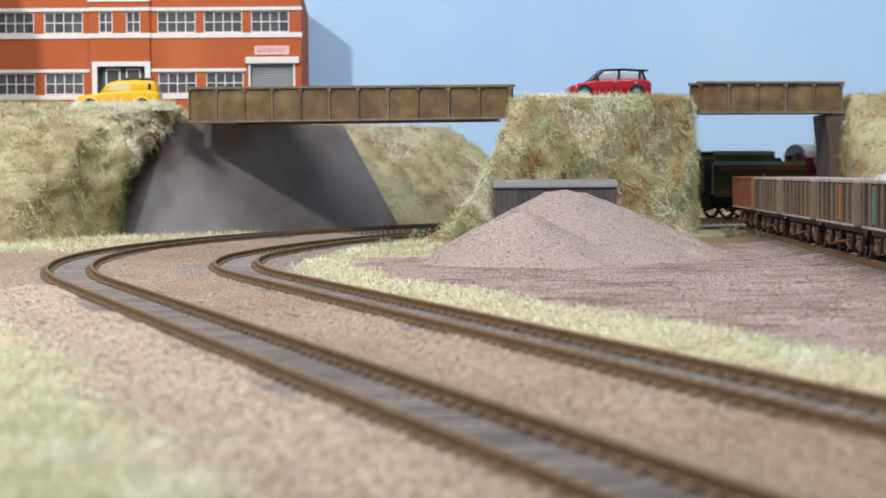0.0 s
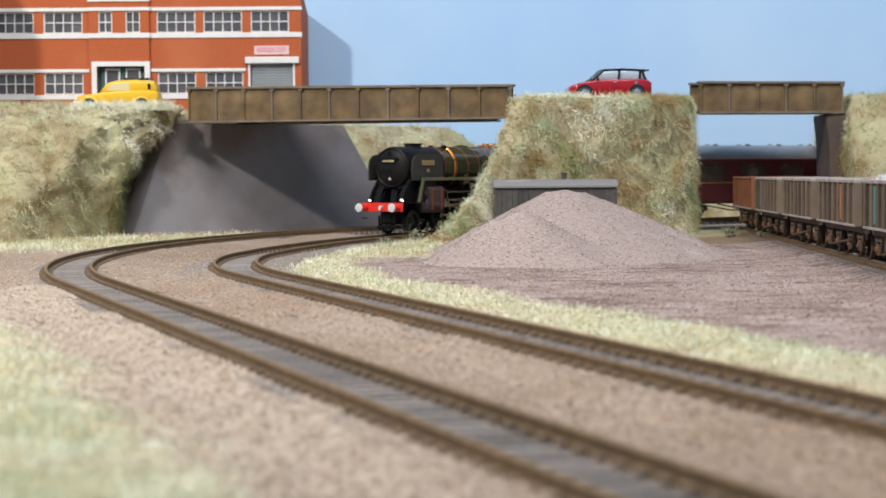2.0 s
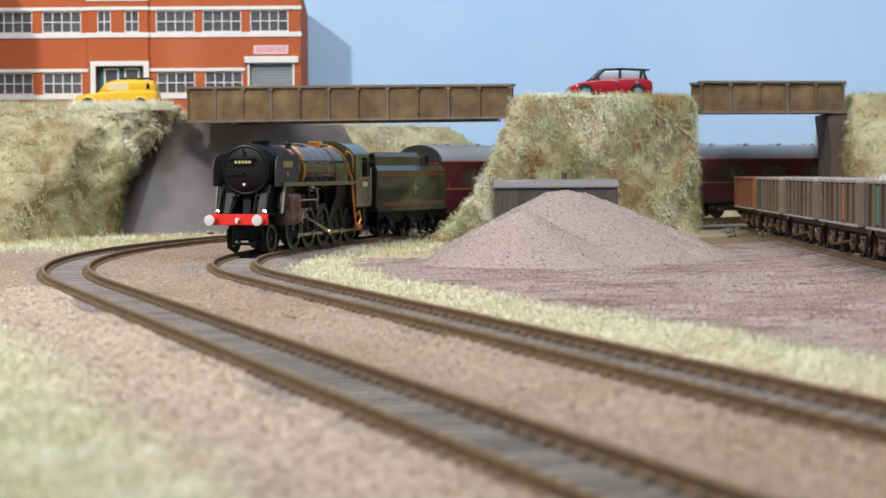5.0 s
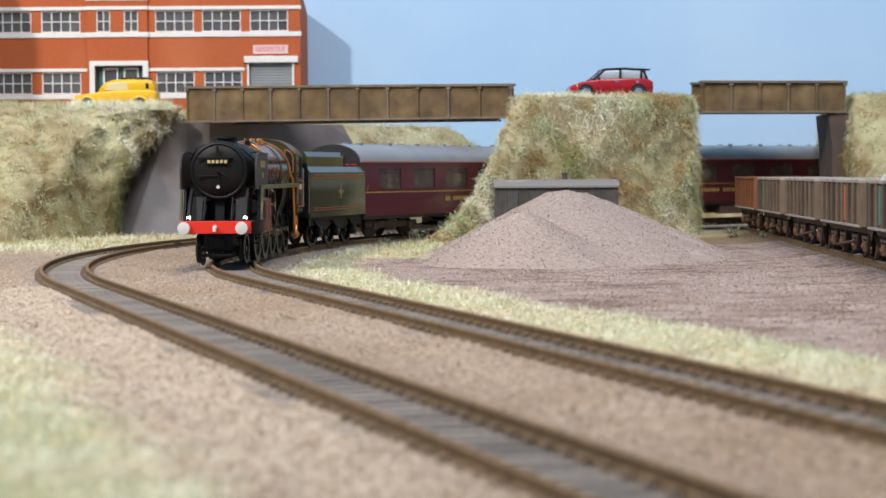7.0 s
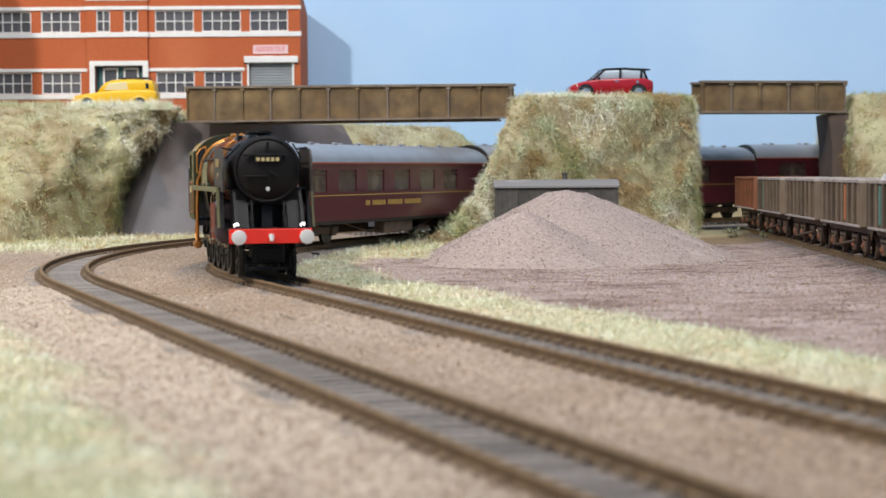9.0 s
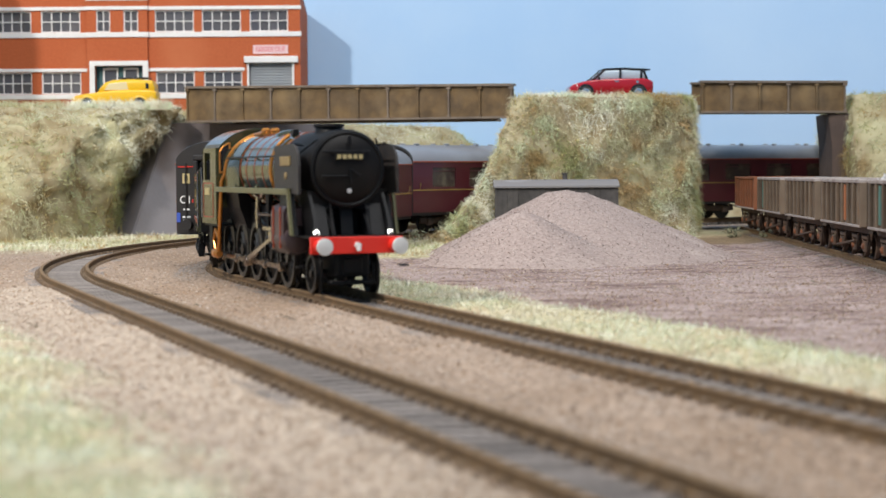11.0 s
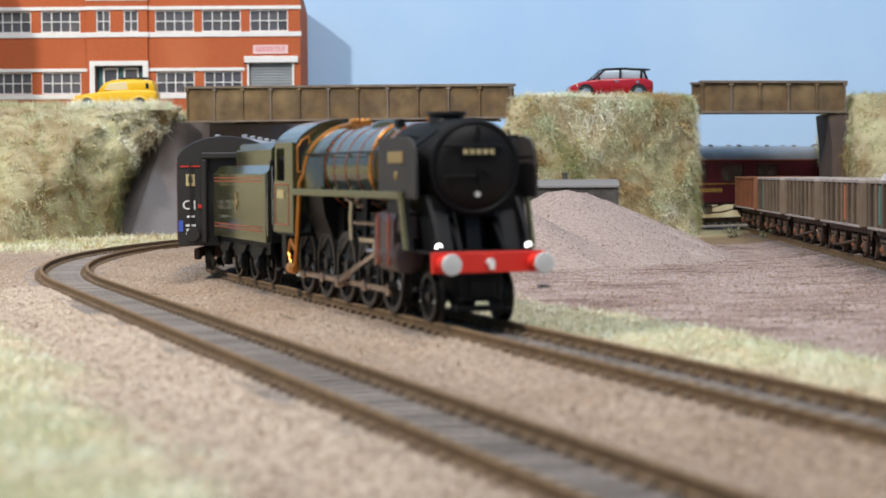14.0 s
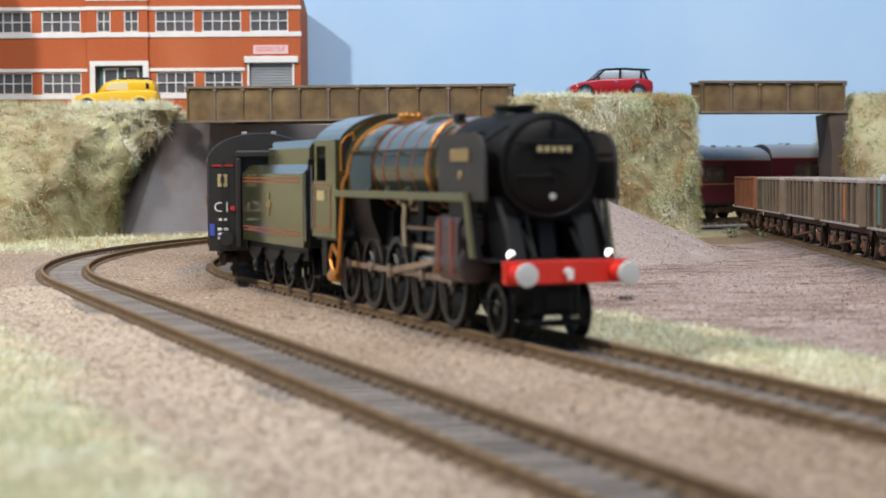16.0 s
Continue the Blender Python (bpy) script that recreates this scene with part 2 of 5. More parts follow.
M_foam = island_mat("scatter_foam", [(0.62, 0.55, 0.30), (0.40, 0.40, 0.14), (0.55, 0.36, 0.13), (0.72, 0.68, 0.46), (0.30, 0.22, 0.09), (0.50, 0.49, 0.22), (0.66, 0.48, 0.24)],
                    patches=[(30, (0.22, 0.20, 0.07), 0.56, 0.68, 0.7)])
M_twig = island_mat("twig", [(0.13, 0.11, 0.075), (0.22, 0.20, 0.13), (0.08, 0.075, 0.05), (0.28, 0.27, 0.17)])
M_stone = island_mat("ballast_grain", [(0.42, 0.32, 0.24), (0.32, 0.23, 0.165), (0.48, 0.375, 0.295), (0.23, 0.165, 0.12), (0.44, 0.335, 0.245), (0.62, 0.54, 0.47), (0.40, 0.25, 0.14), (0.36, 0.28, 0.22)], 0.9)

# ---- ground ----
def offset(x, y, g=INNER):
    """Signed distance from a line, positive to the inside of its curve."""
    if y >= g.cy:
        if math.atan2(y - g.cy, g.cx - x) < g.turn:
            return g.r2 - math.hypot(x - g.cx, y - g.cy)
        return g.r3 - math.hypot(x - g.x3, y - g.y3)
    cx = g.cx - g.r2 + g.rb
    if math.atan2(g.cy - y, cx - x) < g.head:
        return g.rb - math.hypot(x - cx, y - g.cy)
    x0, y0 = cx - g.rb * math.cos(g.head), g.cy - g.rb * math.sin(g.head)
    return (x - x0) * math.cos(g.head) + (y - y0) * math.sin(g.head)


def off_track(x, y):
    """Distance from the nearer of the two curved tracks."""
    return min(abs(offset(x, y)), abs(offset(x, y, OUTER)))


def nz(x, y, scale, seed=0.0):
    return noise.fractal(Vector((x / scale, y / scale, seed)), 1.0, 2.0, 4)


def smooth01(a, b, v):
    t = max(0.0, min(1.0, (v - a) / (b - a)))
    return t * t * (3 - 2 * t)


def grass_share(x, y):
    o = offset(x, y) + 9 * nz(x, y, 45, 3.1) + 5 * nz(x, y, 12, 8.2)
    b = offset(x, y, OUTER) + 9 * nz(x, y, 45, 3.1) + 5 * nz(x, y, 12, 8.2)
    left = smooth01(-34, -54, b) * (1 - smooth01(500, 590, y + 60 * nz(x, y, 60, 1.7)))
    left = max(left, smooth01(-24, -40, b) * smooth01(905, 990, y))
    right = smooth01(20, 27, o) * (1 - smooth01(44, 60, o + 0.03 * (y - 700)))
    if y > 850:
        right = max(right, smooth01(18, 26, o) * (1 - smooth01(95, 120, o)))
    return max(left, right)


def ground_height(x, y):
    o = offset(x, y)
    h = -4.3 + 0.5 * nz(x, y, 30, 0.4) + 0.35 * nz(x, y, 6, 5.0)
    t = off_track(x, y)
    h += 1.75 * (1 - smooth01(14, 27, t))
    h -= 1.0 * (1 - smooth01(6.6, 7.8, t))
    h += 1.0 * grass_share(x, y)
    if y > 840:
        h += rise((790 - y) * 1.15) * (1 - smooth01(45, 90, abs(o)))
    h += 1.75 * (1 - smooth01(12, 26, abs(x - 146.5 - 0.0446 * y)))
    return h


M_ground = bpy.data.materials.new("scattered_ground")
M_ground.use_nodes = True
_n, _l = M_ground.node_tree.nodes, M_ground.node_tree.links
_b = _n["Principled BSDF"]
_b.inputs["Roughness"].default_value, _b.inputs["Specular IOR Level"].default_value = 0.95, 0.12
_a = _n.new("ShaderNodeAttribute")
_a.attribute_name = "cover"
_t = _n.new("ShaderNodeTexCoord")
_g = _n.new("ShaderNodeTexNoise")
_g.inputs["Scale"].default_value, _g.inputs["Detail"].default_value = 620, 6
_g2 = _n.new("ShaderNodeTexVoronoi")
_g2.inputs["Scale"].default_value = 900
_m = _n.new("ShaderNodeMapRange")
_m.inputs["From Min"].default_value, _m.inputs["From Max"].default_value = 0.3, 0.72
_m.inputs["To Min"].default_value, _m.inputs["To Max"].default_value = 0.6, 1.32
_h = _n.new("ShaderNodeHueSaturation")
_bp = _n.new("ShaderNodeBump")
_bp.inputs["Distance"].default_value, _bp.inputs["Strength"].default_value = 0.0004, 0.8
for _o, _i in ((_t.outputs["Object"], _g.inputs["Vector"]), (_t.outputs["Object"], _g2.inputs["Vector"]), (_g.outputs["Fac"], _m.inputs["Value"]),
               (_m.outputs["Result"], _h.inputs["Value"]), (_a.outputs["Color"], _h.inputs["Color"]), (_h.outputs["Color"], _b.inputs["Base Color"]),
               (_g2.outputs["Distance"], _bp.inputs["Height"]), (_bp.outputs["Normal"], _b.inputs["Normal"])):
    _l.new(_o, _i)


def build_ground():
    ys = [-120, -60, 40, 110]
    while ys[-1] < 1150:
        ys.append(ys[-1] + 1.6 + ys[-1] * 0.0036)
    ys += [1200, 1260, 1330, 1400, 1424]
    nx = 230
    verts, cols, faces = [], [], []
    for y in ys:
        half = max(160, 0.27 * y + 30)
        for i in range(nx):
            u = 2 * i / (nx - 1) - 1
            x = u * half
            if i in (0, nx - 1):
                x = u * 640
            near = 100 < y < 1160 and abs(u) < 1
            verts.append((x, y, ground_height(x, y) if near else -4.3))
            o = offset(x, y)
            bal = Vector((0.31, 0.222, 0.16))
            k = 0.5 + 0.9 * nz(x, y, 70, 2.2)
            bal = bal.lerp(Vector((0.39, 0.298, 0.232)), max(0, min(1, k)))
            if o < -64 and y < 640:
                bal = bal.lerp(Vector((0.50, 0.41, 0.325)), 0.7)
            dirt = Vector((0.40, 0.31, 0.285)).lerp(Vector((0.29, 0.21, 0.19)), max(0, min(1, 0.5 + nz(x, y, 40, 6.0))))
            streak = nz(x * 0.30 + 0.12 * y, y, 7, 21.0)
            dirt = dirt.lerp(Vector((0.15, 0.095, 0.085)), 0.75 * smooth01(0.16, 0.34, streak))
            dirt = dirt.lerp(Vector((0.43, 0.34, 0.315)), 0.55 * smooth01(0.10, 0.4, nz(x * 0.4, y, 30, 27.0)))
            c = bal.lerp(dirt, smooth01(46, 62, o + 6 * nz(x, y, 25, 4.0)) if y < 1010 else 0)
            if y > 985 and o > 90:
                c = c.lerp(Vector((0.235, 0.165, 0.095)), 0.8)
            g = grass_share(x, y)
            gc = Vector((0.50, 0.47, 0.27)).lerp(Vector((0.58, 0.48, 0.31)), max(0, min(1, 0.5 + nz(x, y, 22, 9.0))))
            c = c.lerp(gc, 0.85 * g)
            if o > -24 and y > 640:
                c = c.lerp(Vector((0.22, 0.205, 0.20)), 0.65 * (1 - smooth01(20, 30, abs(o))) * smooth01(640, 740, y))
            t = off_track(x, y)
            # Shade in the gaps between sleepers, painted as darker ground on both tracks.
            c = c.lerp(Vector((0.13, 0.105, 0.095)), 0.9 * (1 - smooth01(6.5, 9.0, t)))
            cols.append((*c, 1))
    for j in range(len(ys) - 1):
        for i in range(nx - 1):
            a = j * nx + i
            faces.append((a, a + 1, a + nx + 1, a + nx))
    ob = raw("ground", verts, faces, M_ground, smooth=True)
    at = ob.data.color_attributes.new("cover", "FLOAT_COLOR", "POINT")
    at.data.foreach_set("color", np.asarray(cols, np.float32).ravel())
    return tagged(ob, "pale brown ballast and earth scenery with worn grass", "ground", kind="structure")


ground = build_ground()

# ---- backdrop and unseen shading wall ----
tagged(part("backdrop", box(B(), -640, 640, 1418, 1424, -4.5, 420), M_sky), "pale blue painted sky board", "backdrop", kind="structure")

# Added out of view: it only throws shade on the factory's left end.
tagged(part("wall_left", box(B(), -340, -333, 1195, 1340, 76, 215), M_shade_wall), "plain unseen wall added to shade the factory's left end", "wall", kind="structure")

# ---- fibres and grains ----


def scatter(name, places, normals, length, width, material, label, lean=0.6, seed=1, parent=None, droop=0.3):
    """Grass fibres: a bent pair of slim triangles for each place."""
    rnd = np.random.RandomState(seed)
    P, N = np.asarray(places, float), np.asarray(normals, float)
    n = len(P)
    d = N + lean * rnd.normal(size=(n, 3))
    d /= np.linalg.norm(d, axis=1)[:, None]
    L = length * rnd.uniform(0.45, 1.25, (n, 1))
    s = np.cross(d, rnd.normal(size=(n, 3)))
    s /= np.linalg.norm(s, axis=1)[:, None]
    s *= width * 0.5
    mid = P + d * L * 0.55
    tip = P + d * L + np.array([0, 0, -1]) * L * droop * rnd.uniform(0, 1, (n, 1))
    V = np.stack([P - s, P + s, mid + s * 0.8, mid - s * 0.8, tip], 1).reshape(-1, 3)
    b = np.arange(n) * 5
    faces = np.stack([b, b + 1, b + 2, b + 3], 1).tolist() + np.stack([b + 3, b + 2, b + 4], 1).tolist()
    ob = raw(name, V, faces, material, parent)
    return tagged(ob, label, "grass", kind="stuff")


def on_faces(ob, n, seed, keep=None):
    """Random places and normals over a mesh, in millimetres, evenly by area."""
    me = ob.data
    me.calc_loop_triangles()
    T = np.array([t.vertices[:] for t in me.loop_triangles])
    V = np.array([v.co[:] for v in me.vertices]) / MM
    a, b, c = V[T[:, 0]], V[T[:, 1]], V[T[:, 2]]
    nn = np.cross(b - a, c - a)
    ar = np.linalg.norm(nn, axis=1)
    nn = nn / np.maximum(ar[:, None], 1e-9)
    rnd = np.random.RandomState(seed)
    k = rnd.choice(len(T), n, p=ar / ar.sum())
    u, v = rnd.uniform(size=(2, n))
    f = u + v > 1
    u[f], v[f] = 1 - u[f], 1 - v[f]
    p = a[k] + (b - a)[k] * u[:, None] + (c - a)[k] * v[:, None]
    return p, nn[k]


def grass_on_ground():
    rnd = np.random.RandomState(11)
    pts = []
    tries = 0
    while len(pts) < 36000 and tries < 240000:
        tries += 1
        y = 190 + 860 * rnd.uniform() ** 1.3
        x = rnd.uniform(-1, 1) * (0.25 * y + 15)
        if rnd.uniform() < grass_share(x, y) * (0.35 + 0.65 * smooth01(-0.35, 0.25, nz(x, y, 14, 12.0))):
            pts.append((x, y, ground_height(x, y) - 0.2))
    up = np.tile([0, 0, 1.0], (len(pts), 1))
    scatter("grass", pts, up, 2.7, 0.26, M_fibre_pale, "short pale green static grass beside the track", 1.1, 5)


grass_on_ground()


def grass_zone(n, xs, ys, length, seed, label):
    rnd = np.random.RandomState(seed)
    pts = []
    for _ in range(n):
        x, y = rnd.uniform(*xs), rnd.uniform(*ys)
        if rnd.uniform() < grass_share(x, y) * (0.25 + 0.75 * smooth01(-0.3, 0.2, nz(x, y, 12, seed))):
            pts.append((x, y, (ground_height(x, y) if y < 1150 else -4.3) - 0.2))
    scatter("grass", pts, np.tile([0, 0, 1.0], (len(pts), 1)), length, 0.3, M_fibre, label, 0.9, seed, None, 0.5)


grass_zone(16000, (-340, -120), (940, 1250), 5.0, 91, "rough straw grass at the foot of the bank")
grass_zone(9000, (-75, 60), (820, 1060), 4.2, 92, "rough straw grass inside the curve")


def grains(name, n, region, size, material, label, seed):
    """Loose ballast: small uneven four-sided pebbles."""
    rnd = np.random.RandomState(seed)
    V, F = [], []
    k = 0
    while k < n:
        y = region[0] + (region[1] - region[0]) * rnd.uniform() ** 1.5
        x = rnd.uniform(-1, 1) * (0.25 * y + 12)
        o = offset(x, y)
        if off_track(x, y) < 11 and rnd.uniform() < 0.93:
            continue
        if grass_share(x, y) > 0.5 and rnd.uniform() < 0.85:
            continue
        r = size * rnd.uniform(0.4, 1.2) * (1.7 if rnd.uniform() < 0.02 else 1)
        z = ground_height(x, y)
        p = rnd.normal(size=(4, 3))
        p /= np.linalg.norm(p, axis=1)[:, None]
        p = np.array([[1, 1, 1], [-1, -1, 1], [-1, 1, -1], [1, -1, -1]]) * 0.6 + 0.35 * p
        b = len(V)
        V += (p * r * np.array([1, 1, 0.8]) + np.array([x, y, z])).tolist()
        F += [(b, b + 2, b + 1), (b, b + 1, b + 3), (b, b + 3, b + 2), (b + 1, b + 2, b + 3)]
        k += 1
    return tagged(raw(name, V, F, material), label, "ballast", kind="stuff")


grains("ballast", 66000, (200, 980), 0.40, M_stone, "fine brown loose track ballast", 3)


def debris():
    rnd = np.random.RandomState(8)
    for x, y, r, m in ((51, 346, 0.9, M_white), (44, 326, 1.4, M_stone), (-10, 484, 0.8, M_white), (-45, 696, 0.8, M_white), (69, 311, 1.0, M_stone)):
        bm = B()
        bmesh.ops.create_icosphere(bm, subdivisions=1, radius=r)
        for v in bm.verts:
            v.co = v.co * (1 + 0.35 * rnd.normal()) * (1 if abs(v.co.z) < 0.1 else 0.8)
        tagged(part("stone", bm, m, None, "", mm_pose(x, y, ground_height(x, y) + 0.5 * r)), "small pale stone chip lying on the ballast", "stone", "loose stones")


debris()

def litter(n, xs, ys, seed):
    """Dark twigs and pale specks lying on the bare earth."""
    rnd = np.random.RandomState(seed)
    P0 = np.column_stack([rnd.uniform(*xs, n), rnd.uniform(*ys, n), np.zeros(n)])
    P0[:, 2] = [ground_height(a, b) + 0.4 for a, b in P0[:, :2]]
    t = scatter("twig", P0, np.column_stack([rnd.normal(size=n), rnd.normal(size=n), np.full(n, 0.15)]), 5.0, 0.3, M_twig, "thin dark twigs lying on the earth", 0.1, seed, None, 0.0)
    t["category"] = "twigs"


litter(45, (70, 215), (600, 900), 44)
litter(40, (-150, 120), (420, 900), 45)

# ---- embankments, abutments and heap ----


def embankment(name, base, top, z0, z1, power, bulge, rings=26, rough=4.6, per_edge=14, seed=0.0):
    """An earth bank lofted from its foot to its crown, both polygons with the same number of corners, and roughened."""
    n0 = len(base)

    def dense(poly):
        out = []
        for i in range(n0):
            a, b = Vector(poly[i]), Vector(poly[(i + 1) % n0])
            out += [a.lerp(b, k / per_edge) for k in range(per_edge)]
        return out
    lo, hi = dense(base), dense(top)
    n = len(lo)
    cen = sum(hi, Vector((0, 0))) / n
    verts, faces = [], []
    for k in range(rings + 1):
        t = k / rings
        z = z0 + (z1 - z0) * (t ** power)
        for a, b in zip(lo, hi):
            q = a.lerp(b, t)
            out = (q - cen).normalized() * bulge * math.sin(math.pi * t)
            w = rough * (0.3 + 0.7 * min(1, t * 4)) * (0.5 if t > 0.93 else 1)
            d = Vector((nz(q.x + z, q.y, 26, seed), nz(q.y, q.x - z, 26, seed + 4), 0.5 * nz(q.x, q.y + z, 20, seed + 7)))
            d2 = Vector((nz(q.x + z, q.y, 7, seed + 2), nz(q.y, q.x - z, 7, seed + 5), nz(q.x, q.y + z, 7, seed + 9)))
            v = Vector((q.x + out.x, q.y + out.y, z)) + d * w + d2 * w * 0.35
            verts.append(v[:])
    for k in range(rings):
        for i in range(n):
            a, b = k * n + i, k * n + (i + 1) % n
            faces.append((a, b, b + n, a + n))
    last = rings * n
    prev = last
    for f in (0.6, 0.25):
        start = len(verts)
        for i in range(n):
            q = cen.lerp(hi[i], f)
            verts.append((q.x, q.y, z1 + 0.6 * nz(q.x, q.y, 15, seed)))
        for i in range(n):
            faces.append((prev + i, prev + (i + 1) % n, start + (i + 1) % n, start + i))
        prev = start
    verts.append((cen.x, cen.y, z1))
    for i in range(n):
        faces.append((prev + i, prev + (i + 1) % n, len(verts) - 1))
    return raw(name, verts, faces, M_soil, smooth=True)


def grow(bank, n, length, label, seed, material=None):
    """Clumped fibres, loose foam and dark twigs over a bank."""
    p, nn = on_faces(bank, int(n * 1.7), seed)
    out = np.where(nn[:, 2:3] < -0.2, -nn, nn)
    den = np.array([nz(q[0] + 0.7 * q[2], q[1] + q[2], 11, seed) for q in p])
    rnd = np.random.RandomState(seed + 50)
    keep = rnd.uniform(size=len(p)) < np.clip(0.62 + 1.5 * den, 0.12, 1.0)
    tuft = keep & (den > 0.12)
    low = keep & ~tuft
    scatter("grass", p[low] - out[low] * 0.4, out[low], length * 0.85, 0.27, material or M_fibre, label, 1.15, seed, None, 0.7)
    scatter("grass", p[tuft] - out[tuft] * 0.4, out[tuft], length * 1.35, 0.24, material or M_fibre, label, 0.9, seed + 3, None, 0.8)
    k = rnd.choice(len(p), n // 150, replace=False)
    t = scatter("twig", p[k] + out[k], out[k], length * 1.1, 0.4, M_twig, "dark dry twigs and weed tufts in the grass", 1.4, seed + 1, None, 0.3)
    t["category"] = "twigs"
    k = rnd.choice(len(p), n // 14, replace=False)
    r = rnd.uniform(0.25, 0.75, (len(k), 1, 1))
    tet = np.array([[1, 1, 1], [-1, -1, 1], [-1, 1, -1], [1, -1, -1]]) * 0.62
    V = ((tet[None] + 0.35 * rnd.normal(size=(len(k), 4, 3))) * r + (p[k] + out[k] * 0.8)[:, None]).reshape(-1, 3)
    b = np.arange(len(k)) * 4
    F = sum((np.stack([b + a, b + c, b + d], 1).tolist() for a, c, d in ((0, 2, 1), (0, 1, 3), (0, 3, 2), (1, 2, 3))), [])
    tagged(raw("scatter_foam", V, F, M_foam), "crumbly green and ochre scatter on the bank", "foliage", kind="stuff")


mound = tagged(embankment("embankment", [(-30, 940), (26, 1030), (84, 1062), (150, 1090), (163, 1196), (118, 1160), (66, 1106), (20, 1046), (-20, 975)],
                          [(42, 1074), (63, 1072), (107, 1082), (148, 1102), (161, 1198), (116, 1160), (68, 1108), (52, 1090), (43, 1080)],
                          -5, 79.0, 2.6, 0, rough=4.5, seed=2.0), "steep overgrown embankment of dry yellow green grass", "embankment", kind="structure")
grow(mound, 95000, 5.0, "dry yellow green static grass on the embankment", 21)
bank_left = tagged(embankment("embankment", [(-480, 1008), (-330, 1018), (-252, 1070), (-211, 1140), (-214, 1300), (-190, 1410), (-480, 1410)],
                              [(-480, 1150), (-284, 1150), (-196, 1160), (-170, 1186), (-178, 1240), (-180, 1410), (-480, 1410)],
                              -5, 77.6, 0.5, 0, rough=8.5, seed=5.0), "broad overgrown embankment of pale straw grass", "embankment", kind="structure")
grow(bank_left, 105000, 5.4, "pale straw static grass on the broad embankment", 23)
bank_right = tagged(embankment("embankment", [(266, 1150), (320, 1125), (370, 1140), (370, 1300), (266, 1300)],
                               [(268, 1196), (318, 1190), (360, 1196), (360, 1290), (268, 1290)], -5, 84, 0.8, 6, seed=9.0),
                    "overgrown embankment of green yellow grass behind wagons", "embankment", kind="structure")
grow(bank_right, 24000, 4.8, "green yellow static grass beside the road bridge", 25)
hill = tagged(embankment("embankment", [(-190, 1300), (-60, 1284), (20, 1330), (58, 1372), (80, 1440), (-190, 1440)],
                         [(-190, 1330), (-75, 1325), (-20, 1385), (0, 1405), (10, 1440), (-190, 1440)], -5, 70, 0.75, 8, seed=14.0),
              "low grassy hill falling away behind the bridge", "embankment", kind="structure")
grow(hill, 30000, 4.6, "mottled straw and orange static grass on the hill", 27)
# Added bank: hides the backdrop where the gap below the coaches lies in shade.
low_bank = tagged(embankment("embankment", [(70, 1388), (200, 1388), (340, 1400), (460, 1415), (460, 1420), (70, 1420)],
                             [(75, 1402), (200, 1404), (340, 1411), (460, 1417), (460, 1420), (75, 1420)], -5, 26, 0.9, 2, seed=19.0),
                  "low bare bank added behind the line to fill a shaded gap", "embankment", kind="structure")
tagged(part("road", box(B(), -480, -184, 1170, 1420, 74.6, 76.8), M_road), "grey card road before the factory", "road", kind="structure")


def abutment(name, poly, y0, y1, tilt, label, material=None):
    bm = B()
    prism(bm, poly, y0, y1, "y")
    zs = [p[1] for p in poly]
    for v in bm.verts:
        if abs(v.co.y - y0) < 1:
            v.co.y += tilt * (v.co.z - min(zs)) / (max(zs) - min(zs))
    bmesh.ops.bevel(bm, geom=list(bm.edges), offset=0.8, segments=2, affect="EDGES")
    ob = part(name, bm, material or M_concrete)
    return tagged(ob, label, "abutment", kind="structure")


def wing_abutment():
    """The battered face runs beside the track, from under the near girder to the far side of the bridge; its body lies behind."""
    a, b = Vector((-194, 1174)), Vector((-29, 1289))
    d = (b - a).normalized()
    back = Vector((-d.y, d.x))
    length = (b - a).length

    def at(u, z, depth):
        q = a + d * u + back * (depth + 0.12 * (z + 5))
        return (q.x, q.y, z)
    bm = B()
    outline = [(-6, -5), (length, -5), (length - 42, 69), (26, 69)]
    lo = [bm.verts.new(at(u, z, 0)) for u, z in outline]
    hi = [bm.verts.new(at(u, z, 34)) for u, z in outline]
    bm.faces.new(lo)
    bm.faces.new(hi[::-1])
    for k in range(4):
        bm.faces.new((lo[k], lo[(k + 1) % 4], hi[(k + 1) % 4], hi[k]))
    bmesh.ops.bevel(bm, geom=list(bm.edges), offset=0.8, segments=2, affect="EDGES")
    tagged(part("abutment", bm, M_concrete), "splayed plain grey brown bridge abutment", "abutment", kind="structure")


wing_abutment()
abutment("abutment", [(254, -5), (273, -5), (273, 72), (251.5, 72), (252.5, 64), (254, 52)], 1198, 1240, 0, "narrow dark brown pier under the small bridge",
         mat("dark_brown_pier", (0.125, 0.09, 0.075), 0.85, 0, (0.08, 0.06, 0.055), 60, 0.7, 0.2, 400, spec=0.2))


